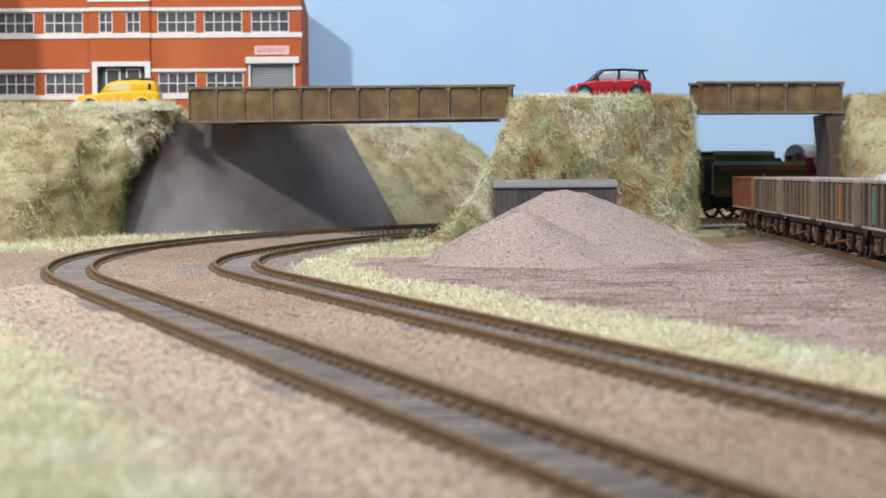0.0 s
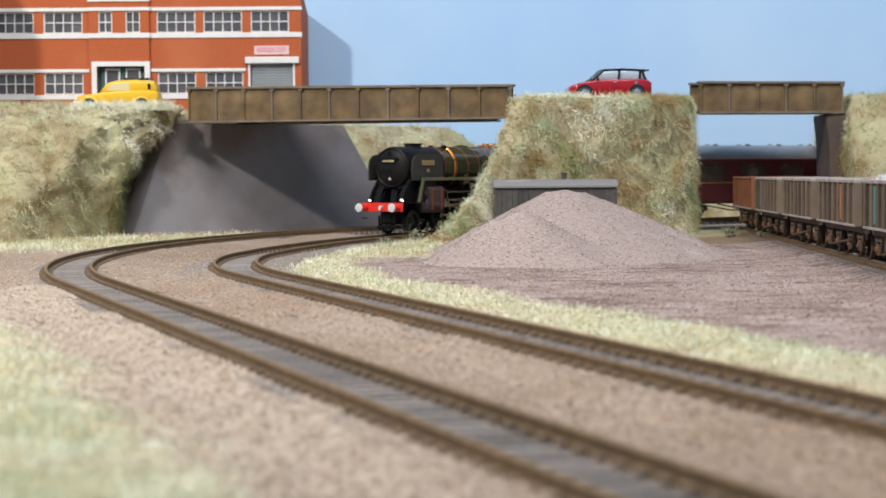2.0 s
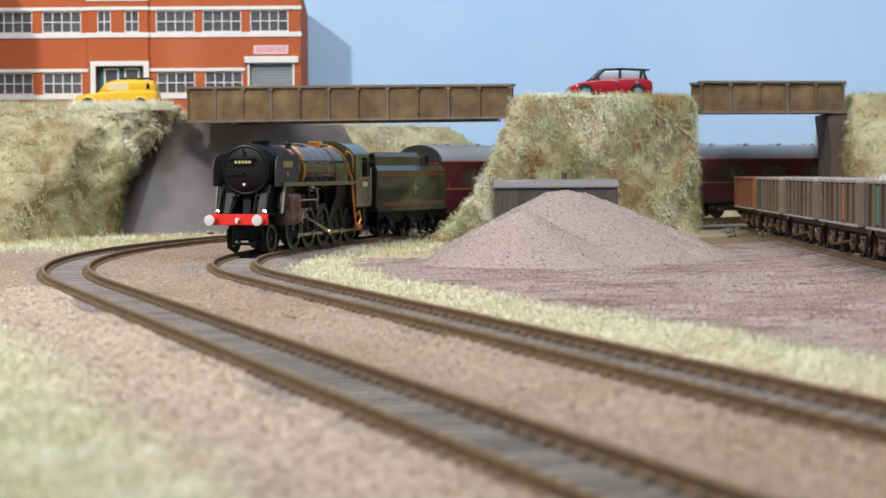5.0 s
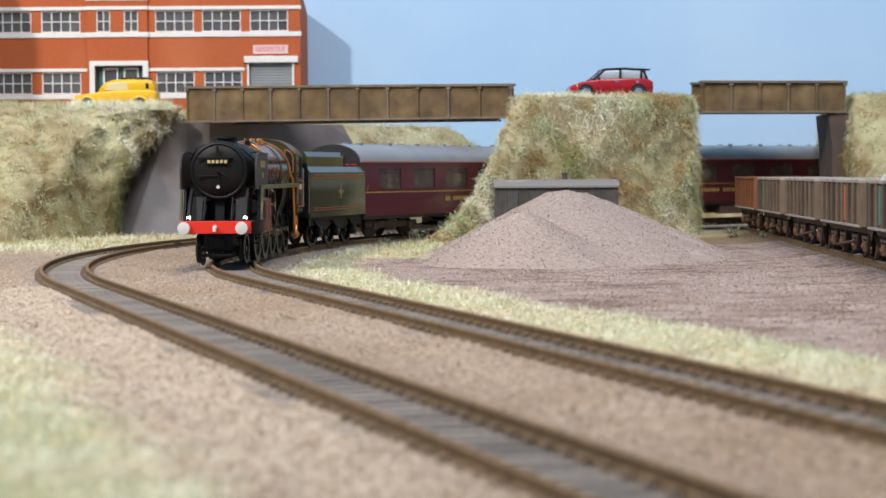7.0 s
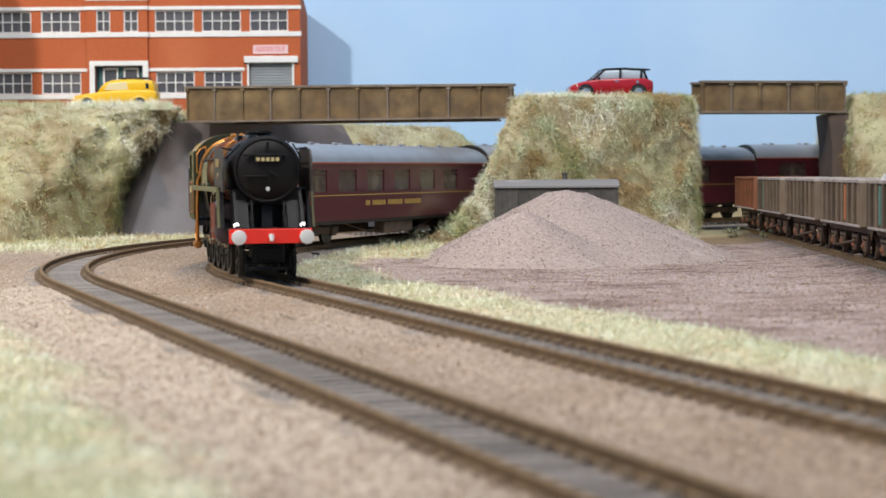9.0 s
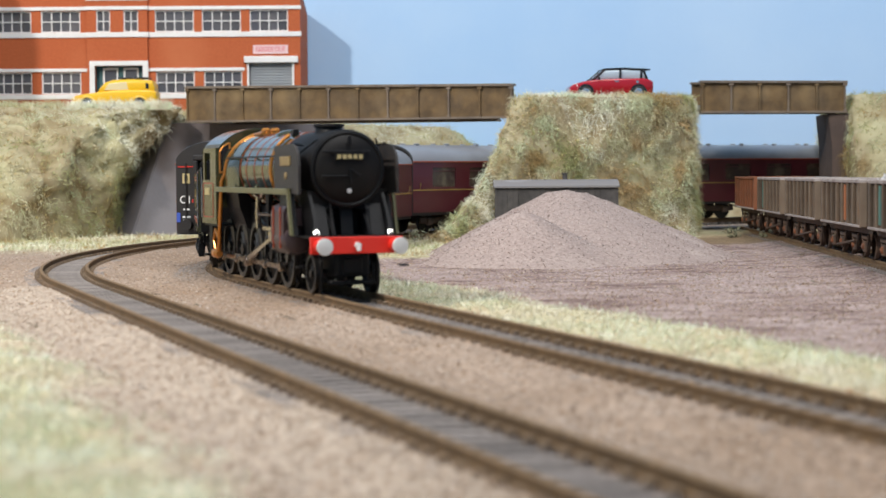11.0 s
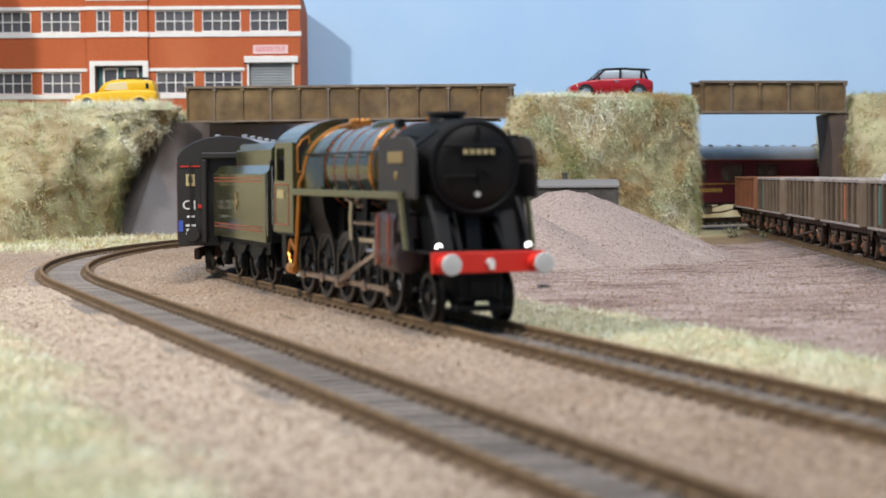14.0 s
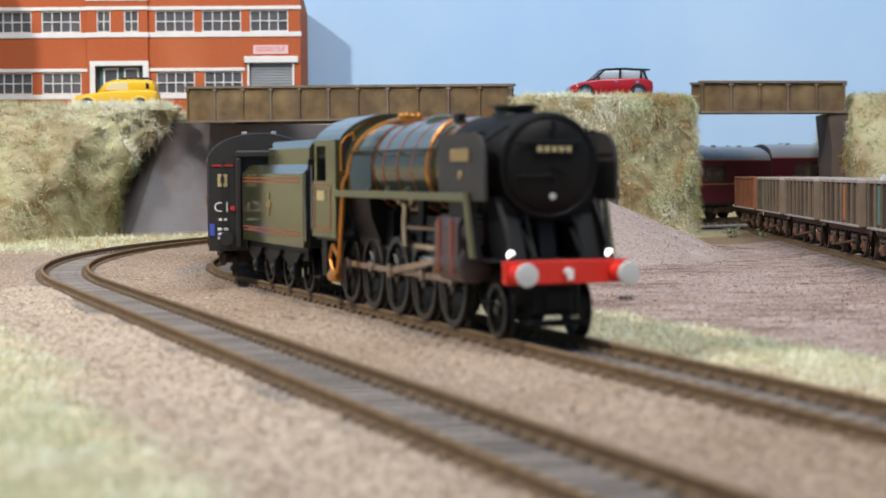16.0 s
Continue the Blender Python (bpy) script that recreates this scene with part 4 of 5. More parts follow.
M_orange = mat("orange_patch", (0.42, 0.15, 0.06), 0.8)
M_under = mat("grimy_underframe", (0.075, 0.054, 0.042), 0.85, 0, (0.15, 0.085, 0.05), 200, 0.7)
M_load = island_mat("pale_stone_load", [(0.50, 0.49, 0.48), (0.38, 0.37, 0.37), (0.62, 0.61, 0.60), (0.45, 0.43, 0.42)])
SIDING = 0.0446


def siding(y):
    return 146.5 + SIDING * y


def wagon(d, material, rim, patch=None, load=False):
    ang = 90 - math.degrees(math.atan(SIDING))
    t = thing("mineral_wagon", "weathered brown mineral wagon with ribbed steel sides" + (" full of pale stone" if load else ""), "wagon",
              mm_pose(siding(d), d, 0, 0, 0, ang), "wagons on the siding")
    L, W, z0, z1 = 45.5, 15.4, 13.6, 31.2
    bm = B()
    for s in (-1, 1):
        box(bm, -L, L, s * W - 0.5, s * W + 0.5, z0, z1)
        box(bm, s * L - 0.5, s * L + 0.5, -W + 0.5, W - 0.5, z0, z1)
    box(bm, -L, L, -W + 0.5, W - 0.5, z0, z0 + 1)
    body = part("body", bm, material, t)
    for s in (-1, 1):
        for k in range(8):
            x = -L + 2.2 + (2 * L - 4.4) * k / 7
            part("rib", box(B(), x - 1.1, x + 1.1, s * (W + 1.1) - 0.7, s * (W + 1.1) + 0.7, z0 + 0.3, z1 - 0.8, 0.25), material, body)
        part("rim", box(B(), -L - 0.8, L + 0.8, s * (W + 0.5) - 1.3, s * (W + 0.5) + 1.3, z1 - 0.9, z1 + 0.6, 0.3), rim, t)
        part("rim", box(B(), s * L - 0.9, s * L + 0.9, -W + 0.8, W - 0.8, z1 - 0.8, z1 + 0.5, 0.3), rim, t)
        part("end_post", box(B(), s * (L + 0.4) - 0.9, s * (L + 0.4) + 0.9, -W - 1.6, -W + 1.2, z0 - 0.4, z1 - 0.6, 0.25), material, body)
        part("end_post", box(B(), s * (L + 0.4) - 0.9, s * (L + 0.4) + 0.9, W - 1.2, W + 1.6, z0 - 0.4, z1 - 0.6, 0.25), material, body)
        part("solebar", box(B(), -L, L, s * 12.5 - 0.8, s * 12.5 + 0.8, 10.6, z0, 0.15), M_under, t)
        part("side_sill", box(B(), -L - 0.5, L + 0.5, s * (W + 1.2) - 0.8, s * (W + 1.2) + 0.8, z0 - 0.5, z0 + 0.5, 0.2), M_wagon_top, t)
        for x in (-36, -14, 14, 36):
            part("wheel", lathe(B(), [(-0.9, 5.4), (0.9, 5.4), (1.1, 4.6), (-1.1, 4.6)], "y", 18, (x, s * 8.6, 5.6)), M_under, t)
            ab = part("axle_box", box(B(), x - 2.6, x + 2.6, s * 12.4 - 1.2, s * 12.4 + 1.2, 3.2, 7.6, 0.4), M_under, t)
            part("cover", lathe(B(), [(s * 13.6, 1.5), (s * 14.3, 1.1)], "y", 10, (x, 0, 5.6)), M_rust, ab)
            part("spring", box(B(), x - 6, x + 6, s * 12.6 - 0.7, s * 12.6 + 0.7, 8.2, 9.8, 0.3), M_under, t)
            bm = B()
            rod(bm, (x - 6.5, s * 12.8, 10.4), (x - 2.6, s * 12.8, 3.6), 0.5, 6)
            rod(bm, (x + 6.5, s * 12.8, 10.4), (x + 2.6, s * 12.8, 3.6), 0.5, 6)
            part("hanger", bm, M_under, t)
        part("brake_lever", rod(B(), (-20, s * 14.2, 7.2), (22, s * 14.2, 4.2), 0.5, 6), M_under, t)
        for y in (-8.6, 8.6):
            part("buffer", lathe(B(), [(s * L, 1.3), (s * (L + 3.2), 1.2), (s * (L + 3.2), 2.3), (s * (L + 3.9), 2.1)], "x", 12, (0, y, 11.6)), M_under, t)
        part("coupling", rod(B(), (s * L, 0, 10), (s * (L + 5), 0, 9), 0.6, 6), M_under, t)
        if patch:
            x, m = patch
            part("panel", box(B(), x - 4.6, x + 4.6, s * (W + 0.75) - 0.2, s * (W + 0.75) + 0.2, z0 + 1.6, z1 - 1.6), m, body)
    if load:
        rnd = np.random.RandomState(7)
        V, F = [], []
        for k in range(1500):
            x, y = rnd.uniform(-L + 2, L - 2), rnd.uniform(-W + 1.5, W - 1.5)
            z = 31.0 + 3.6 * (1 - (y / W) ** 2) + 0.8 * nz(x, y, 12, 2)
            r = rnd.uniform(0.8, 1.5)
            p = (np.array([[1, 1, 1], [-1, -1, 1], [-1, 1, -1], [1, -1, -1]]) * 0.62 + 0.3 * rnd.normal(size=(4, 3))) * r + (x, y, z)
            b = len(V)
            V += p.tolist()
            F += [(b, b + 2, b + 1), (b, b + 1, b + 3), (b, b + 3, b + 2), (b + 1, b + 2, b + 3)]
        ob = raw("stone_load", V, F, M_load, t, "pale crushed stone load")
        ob["kind"] = "stuff"
        part("load_bed", box(B(), -L + 1, L - 1, -W + 1, W - 1, 26, 29.6), M_heap, t)
    return t


wagon(1083, M_rust, M_rust)
wagon(975, M_wagon, M_wagon_top, (31, M_teal))
wagon(865, M_wagon, M_wagon_top)
wagon(755, M_wagon, M_wagon_top, (-6, M_orange))
wagon(645, M_wagon, M_wagon_top, (30, M_teal), True)
wagon(535, M_wagon, M_wagon_top, None, True)

# ---- railway track ----
RAIL = [(-1.15, 0), (1.15, 0), (1.15, 0.35), (0.3, 0.6), (0.3, 1.6), (0.62, 1.85), (0.62, 2.45), (0.45, 2.55), (-0.45, 2.55), (-0.62, 2.45), (-0.62, 1.85), (-0.3, 1.6), (-0.3, 0.6), (-1.15, 0.35)]
ME_sleeper = None


def sleeper_mesh():
    bm = B()
    box(bm, -15, 15, -1.35, 1.35, -1.6, 0, 0.15)
    bm.transform(Matrix.Scale(MM, 4))
    me = bpy.data.meshes.new("sleeper")
    bm.to_mesh(me)
    bm.free()
    me.materials.append(M_sleeper)
    return me


def track(path, label, pieces, climb=lambda s: 0.0):
    """path(s, off) gives a plan point; two rails, sleepers, and the chairs that hold the rail."""
    t = thing("railway_track", label, "railway track", None, "tracks", "structure")
    s0, s1, p0, p1 = pieces
    for g in (-8.6, 8.6):
        n = int((s1 - s0) / 7)
        pts = [(*path(s0 + (s1 - s0) * i / n, g)[:2], climb(s0 + (s1 - s0) * i / n) - 2.55) for i in range(n + 1)]
        part("rail", sweep(B(), pts, RAIL), M_rail_side, t, "rusty brown rail")
    chairs, rest = B(), B()
    s = s0
    while s < s1:
        x, y, h = path(s, 0)
        rz = h + math.radians(1.5) * math.sin(s * 3.7)
        z = climb(s) - 2.55
        m = mm_pose(x, y, z + 0.05 * math.sin(s * 1.9), 0, 0, math.degrees(rz))
        if p0 < s < p1:
            ob = new("sleeper", ME_sleeper)
            ob.parent, ob.matrix_basis = t, m
        else:
            box(rest, -15, 15, -1.35, 1.35, -1.6, 0, 0, Matrix.Translation((x, y, z)) @ Matrix.Rotation(rz, 4, "Z"))
        if y < 900:
            for g in (-8.6, 8.6):
                for k in (-1.75, 1.75):
                    box(chairs, g + k - 0.75, g + k + 0.75, -1.0, 1.0, 0, 0.95, 0, Matrix.Translation((x, y, z)) @ Matrix.Rotation(rz, 4, "Z"))
        s += 6.6
    part("chair", chairs, M_chair, t)["kind"] = "stuff"
    part("sleeper_rest", rest, M_sleeper, t)["kind"] = "stuff"
    return t


ME_sleeper = sleeper_mesh()
track(lambda s, o: line(s, o), "curved single railway track with rusty rails", (-1300, 860, -260, 700), rise)
track(lambda s, o: line(s, o, OUTER), "curved outer railway track, shade between its sleepers painted dark", (-640, 880, -260, 700))
track(lambda s, o: (siding(s) + o, s, -math.atan(SIDING)), "straight siding track under the wagons", (480, 1165, 480, 900))
# ---- locomotive, tender and coaches: x forward, lengths measured back from the front buffers ----
M_black = mat("engine_black", (0.006, 0.006, 0.007), 0.45, 0, (0.011, 0.010, 0.010), 150, 0.6, spec=0.18)
M_smokebox = mat("smokebox_black", (0.008, 0.007, 0.007), 0.5, 0, (0.014, 0.012, 0.011), 90, 0.7, spec=0.16)
M_green = mat("engine_green", (0.036, 0.036, 0.015), 0.13, 0, (0.046, 0.045, 0.020), 70, 0.5, spec=0.6)
M_edge = mat("running_plate_edge", (0.11, 0.105, 0.045), 0.35, 0, (0.15, 0.13, 0.06), 120, 0.5)
M_red = mat("buffer_beam_red", (0.74, 0.028, 0.014), 0.45, 0, (0.66, 0.022, 0.012), 120, 0.4)
M_bufface = mat("white_buffer_face", (0.66, 0.64, 0.62), 0.6, 0, (0.55, 0.53, 0.52), 200, 0.6)
M_copper = mat("copper_pipe", (0.62, 0.25, 0.055), 0.32, 0.75, (0.50, 0.19, 0.04), 200, 0.5)
M_steel = mat("bare_steel_rods", (0.56, 0.48, 0.42), 0.17, 0.95, (0.26, 0.20, 0.17), 150, 0.6)
M_cyl = mat("cylinder_brown_black", (0.055, 0.033, 0.034), 0.4, 0, (0.075, 0.046, 0.045), 120, 0.6)
M_line = mat("orange_lining", (0.34, 0.065, 0.025), 0.5)
# Smokebox black made paler: the light on the deflector is in its colour.
M_deflector = mat("lit_deflector_black", (0.034, 0.029, 0.027), 0.5, 0, (0.05, 0.042, 0.038), 120, 0.6, spec=0.3)
M_cream = mat("cream_figures", (0.50, 0.40, 0.19), 0.5)
M_gold = mat("gold_crest", (0.32, 0.235, 0.09), 0.5, 0.2, (0.28, 0.16, 0.07), 500, 0.8)
M_lamp_on = glow("lit_headlamp", (1.0, 0.97, 0.90), 6.0)
M_wheel = mat("grimy_wheel", (0.008, 0.0075, 0.007), 0.4, 0, (0.020, 0.017, 0.014), 200, 0.6)
M_maroon = mat("coach_maroon", (0.085, 0.011, 0.019), 0.3, 0, (0.10, 0.015, 0.023), 60, 0.5, coat=0.2)
M_roof = mat("grey_coach_roof", (0.27, 0.28, 0.31), 0.32, 0, (0.17, 0.175, 0.19), 60, 0.5, third=(0.25, 0.25, 0.27), third_scale=20)
M_cglass = mat("dim_coach_window", (0.06, 0.04, 0.035), 0.2, 0, (0.10, 0.07, 0.05), 90, 0.7, third=(0.14, 0.11, 0.08), third_scale=110, third_at=0.5)
M_coachend = mat("black_coach_end", (0.018, 0.015, 0.014), 0.5, 0, (0.028, 0.023, 0.02), 120, 0.6)
M_yline = mat("yellow_lining", (0.42, 0.26, 0.06), 0.5)
M_whitemark = mat("white_lettering", (0.78, 0.77, 0.74), 0.6)
M_bluemark = mat("blue_label", (0.05, 0.10, 0.45), 0.5)
M_tail = mat("red_lamp", (0.55, 0.03, 0.02), 0.4)

DRV = [48.0 + 21.6 * k for k in range(5)]
CRANK = 4.2


def plate(bm, poly, y0, y1):
    return prism(bm, poly, y0, y1, "y")


def spoked_wheel(r, w, spokes, crank=None, weight=False):
    """A wheel about the y axis: tyre ring with flange, spokes, boss, balance weight."""
    bm = B()
    ring = [(-w, r), (w * 0.4, r), (w * 0.6, r + 0.9), (w, r + 0.9), (w, r * 0.84), (-w, r * 0.84)]
    lathe_closed(bm, ring)
    for k in range(spokes):
        a = 2 * math.pi * k / spokes
        rod(bm, (r * 0.15 * math.sin(a), 0, r * 0.15 * math.cos(a)), (r * 0.87 * math.sin(a), 0, r * 0.87 * math.cos(a)), r * 0.05, 5)
    lathe(bm, [(-w * 1.1, r * 0.2), (w * 0.9, r * 0.2)], "y", 12)
    if crank:
        rod(bm, (0, -w * 1.4, crank), (0, w * 0.5, crank), r * 0.15, 8)
    if weight:
        pts = [(r * 0.86 * math.sin(a), -r * 0.86 * math.cos(a)) for a in (radians(-45 + 9 * i) for i in range(11))]
        prism(bm, pts, -w * 0.8, w * 0.6, "y")
    return bm


def lathe_closed(bm, prof, seg=28):
    rings = []
    for i in range(seg):
        t = 2 * math.pi * i / seg
        rings.append([bm.verts.new((r * math.cos(t), a, r * math.sin(t))) for a, r in prof])
    n = len(prof)
    for i in range(seg):
        a, b = rings[i], rings[(i + 1) % seg]
        for k in range(n):
            bm.faces.new((a[k], a[(k + 1) % n], b[(k + 1) % n], b[k]))


ROLLING = []
RODS = []
MAINS = []


def rolling(name, bm, x, y, z, r, parent, phase=0.0, label=""):
    ob = part(name, bm, M_wheel, parent, label, smooth=35)
    ROLLING.append((ob, x, y, z, r, phase))
    return ob


def casing_outline(s):
    """The outline across a cylinder casing: upright side, rounded shoulder and belly."""
    pts = [(11.0, 26.0), (14.4, 26.4), (15.8, 25.6), (16.6, 24.0), (16.7, 15.6), (16.2, 13.4), (14.8, 11.8), (12.6, 11.2), (10.4, 11.8), (9.4, 14)]
    return [(s * y, z) for y, z in pts]


def locomotive():
    t = thing("steam_locomotive", "lined dark green steam locomotive with red buffer beam", "locomotive")
    C = 36.9
    part("smokebox", lathe(B(), [(-48.5, 11.7), (-13.6, 11.7), (-12.6, 11.2)], "x", 40, (0, 0, C)), M_smokebox, t, "matt black smokebox", smooth=40)
    door = part("smokebox_door", lathe(B(), [(-13.2, 10.0), (-12.2, 10.0), (-11.4, 8.8), (-10.6, 6.5), (-10.2, 3.0), (-10.1, 0.2)], "x", 36, (0, 0, C)), M_smokebox, t, "black dished smokebox door", smooth=40)
    part("door_ring", lathe(B(), [(-13.2, 11.3), (-12.3, 11.3), (-12.0, 10.6), (-12.3, 10.1), (-13.0, 10.0)], "x", 36, (0, 0, C)), M_black, door)
    part("hinge_strap", box(B(), -10.6, -9.7, -8.4, 6.2, C + 4.7, C + 5.4, 0.15), M_black, door)
    part("hinge_strap", box(B(), -10.6, -9.7, -8.4, 0.0, C - 2.4, C - 1.8, 0.15), M_black, door)
    part("dart_handle", rod(rod(B(), (-9.8, 0, C), (-9.4, 3.4, C - 2.2), 0.28, 6), (-9.6, 0, C), (-9.4, 0.4, C - 4.2), 0.28, 6), M_black, door)
    np_ = part("number_plate", box(B(), -9.9, -9.4, -4.6, 4.6, C + 2.5, C + 4.6, 0.1), M_black, door)
    for k in range(5):
        part("figure", box(B(), -9.4, -9.2, -3.9 + 1.65 * k, -2.8 + 1.65 * k, C + 3.0, C + 4.2), M_cream, np_, "plain cream bar")
    part("shed_plate", lathe(B(), [(-11.2, 0.75), (-10.3, 0.7)], "x", 12, (0, 0, C - 6.4)), M_bufface, door, "small oval white plate")
    part("lamp_bracket", box(B(), -10.2, -9.4, -0.5, 0.5, C + 7.2, C + 9.6, 0.1), M_black, door)
    bm = B()
    lathe(bm, [(-105, 12.25), (-103.5, 12.2), (-49.0, 11.75), (-48.4, 11.75)], "x", 40, (0, 0, C))
    boiler = part("boiler", bm, M_green, t, "glossy dark green boiler", smooth=40)
    for u, m in ((48.8, M_line), (60.5, M_line), (72, M_line), (83.5, M_line), (95, M_line), (104.2, M_line)):
        r = 11.9 + (u - 48) * 0.009
        part("boiler_band", lathe(B(), [(-u - 0.25, r - 0.2), (-u - 0.25, r - 0.05), (-u + 0.25, r - 0.05), (-u + 0.25, r - 0.2)], "x", 40, (0, 0, C)), m, boiler)
    def hoop(w, top):
        pts = [(w, 31.2)] + [(w * math.cos(a), top - w * 0.92 + w * 0.92 * math.sin(a)) for a in (radians(12 * i) for i in range(16))] + [(-w, 31.2)]
        return pts
    part("firebox", loft_x(B(), [(-127, hoop(13.9, 49.8)), (-112, hoop(13.4, 49.6)), (-104.4, hoop(12.6, 49.3))]), M_green, t, "dark green firebox", smooth=30)
    bm = B()
    for s in (-1, 1):
        prism(bm, [(s * 13, 31), (s * 12, 24), (s * 9, 16), (s * 6, 16), (s * 6, 31)], -126, -106, "x")
    part("ashpan", bm, M_black, t)
    # chimney, dome and fittings
    bm = B()
    lathe(bm, [(47.4, 5.0), (48.4, 4.2), (49.6, 4.0), (49.9, 4.7), (50.6, 4.6), (50.6, 3.4), (49.0, 3.2)], "z", 24)
    bm.transform(Matrix.Translation((-33, 0, 0)) @ Matrix.Diagonal((1.45, 1, 1, 1)))
    part("chimney", bm, M_smokebox, t, smooth=40)
    bm = B()
    lathe(bm, [(47.3, 5.4), (48.8, 4.6), (49.7, 3.0), (50.0, 1.0)], "z", 20)
    bm.transform(Matrix.Translation((-82, 0, 0)) @ Matrix.Diagonal((1.3, 1, 1, 1)))
    part("dome", bm, M_green, t, smooth=50)
    for u, y, h in ((108, 1.6, 51.4), (108, -1.6, 51.4), (113, 1.6, 51.4), (113, -1.6, 51.4)):
        part("safety_valve", lathe(B(), [(48.6, 1.0), (50.2, 0.9), (50.4, 1.2), (h - 0.6, 1.1), (h, 0.5)], "z", 12, (-u, y, 0)), M_copper, t, "brass safety valve")
    part("whistle", rod(B(), (-58, 3.5, 48.2), (-58, 3.5, 50.6), 0.5), M_copper, t)
    for s in (-1, 1):
        part("clack_valve", box(B(), -59, -55.5, s * 4.6 - 1, s * 4.6 + 1, 47.4, 49.6, 0.3), M_black, t)
        # copper feed pipes over the boiler and down by the cab
        arc = [(-57.5, s * 12.6 * math.cos(a), C + 12.6 * math.sin(a)) for a in (radians(-28 + 11 * i) for i in range(9))]
        part("feed_pipe", tube(B(), arc, 0.62), M_copper, t, "bright copper feed pipe")
        arc = [(-116 - 0.9 * i, s * 13.6 * math.cos(a), C + 12.8 * math.sin(a)) for i, a in enumerate(radians(72 - 11 * i) for i in range(8))]
        part("feed_pipe", tube(B(), [(-106, s * 3.6, 49.6)] + arc + [(-124, s * 14.6, 33), (-125, s * 14.8, 24), (-129, s * 14.6, 12), (-133, s * 14, 7)], 0.7), M_copper, t,
             "bright copper feed pipe")
        inj = part("injector", lathe(B(), [(-139, 1.2), (-137, 1.8), (-133, 1.8), (-131, 1.1)], "x", 12, (0, s * 14.2, 7.5)), M_copper, t, "copper injector below the cab")
        part("injector_pipe", tube(B(), [(-136, s * 14.2, 8), (-139, s * 14.4, 12), (-136, s * 14.4, 16), (-131, s * 14.4, 13)], 0.6), M_copper, inj)
        part("handrail", tube(B(), [(-13, s * 8.9, C + 8.8), (-22, s * 12.9, C + 4.2), (-120, s * 13.6, C + 4.2)], 0.28, 6), M_black, t)
        for u in (30, 48, 66, 84, 102):
            part("handrail_knob", rod(B(), (-u, s * 11.4, C + 4.2), (-u, s * 13.2, C + 4.2), 0.35, 6), M_black, t)
        for u in (64, 80, 96):
            part("washout_plug", lathe(B(), [(s * 15.2, 0.8), (s * 16.0, 0.6)], "y", 8, (-u, 0, 31.6)), M_green, t)
        # smoke deflector
        pts = [(-10.8, 29.6), (-41, 29.6), (-41, 44.0), (-19, 44.4), (-14.6, 43.6), (-11.8, 41.2), (-10.8, 38)]
        part("smoke_deflector", plate(B(), pts, s * 15.0 - 0.35, s * 15.0 + 0.35), M_deflector, t, "black smoke deflector plate")
        np2 = part("name_plate", box(B(), -32, -20, s * 15.55 - 0.2, s * 15.55 + 0.2, 38.0, 40.8, 0.1), M_gold, t, "small brass name plate as a plain bar")
        part("crest", lathe(B(), [(s * 15.4, 1.2), (s * 15.7, 1.0)], "y", 10, (-26, 0, 35.0)), M_gold, t)
        part("deflector_stay", rod(B(), (-22, s * 11.0, 44), (-22, s * 14.9, 44.6), 0.35, 6), M_black, t)
        # running plate with its edge, drop plate and steps
        part("running_plate", box(B(), -127, -20, s * 13.4 - 3.1, s * 13.4 + 2.6, 30.2, 31.0), M_black, t)
        part("valance", box(B(), -127, -19.6, s * 16.2 - 0.4, s * 16.2 + 0.4, 29.4, 31.2, 0.1), M_edge, t, "olive green running plate edge")
        part("valance", plate(B(), [(-19.6, 31.2), (-21.4, 31.2), (-17.2, 17.4), (-15.4, 17.4)], s * 16.2 - 0.4, s * 16.2 + 0.4), M_edge, t, "olive green drop plate edge")
        part("front_plate", plate(B(), [(-5, 17.2), (-20, 17.2), (-23, 30.4), (-14.6, 30.4), (-9, 24)], s * 11.2 - 0.5, s * 11.2 + 0.5), M_black, t)
        part("side_casing", plate(B(), [(-15.6, 17.2), (-34, 17.2), (-34, 30.2), (-20.5, 30.2)], s * 14.8 - 0.5, s * 14.8 + 0.5), M_black, t)
        part("front_frame", plate(B(), [(-7, 12.4), (-48, 8), (-48, 28), (-26, 28), (-15, 24.5), (-7, 17.2)], s * 5.6 - 0.5, s * 5.6 + 0.5), M_black, t)
        part("frame", plate(B(), [(-44, 7), (-150, 7), (-150, 20), (-120, 25), (-44, 25)], s * 5.6 - 0.5, s * 5.6 + 0.5), M_black, t)
        # cylinder and valve chest
        cyl = part("cylinder", lathe(B(), [(-41, 4.0), (-40, 4.5), (-25, 4.5), (-23.6, 4.0), (-23, 2.6)], "x", 24, (0, s * 12.4, 15.8)), M_cyl, t, "brown black cylinder casing", smooth=40)
        part("valve_chest", lathe(B(), [(-43, 2.8), (-42, 3.6), (-24, 3.6), (-21.5, 2.6)], "x", 20, (0, s * 12.2, 22.6)), M_cyl, cyl)
        part("casing", loft_x(B(), [(-40.5, casing_outline(s)), (-24.5, casing_outline(s))]), M_cyl, cyl)
        for u in (28, 37):
            part("casing_band", box(B(), -u - 0.4, -u + 0.4, s * 16.75 - 0.25, s * 16.75 + 0.25, 13.2, 25.6), M_line, cyl)
        part("piston_rod", rod(B(), (-41, s * 12.6, 15.6), (-60, s * 12.6, 15.6), 0.6), M_steel, t)
        part("slide_bar", box(B(), -66, -41, s * 12.6 - 0.8, s * 12.6 + 0.8, 17.6, 18.9, 0.1), M_steel, t)
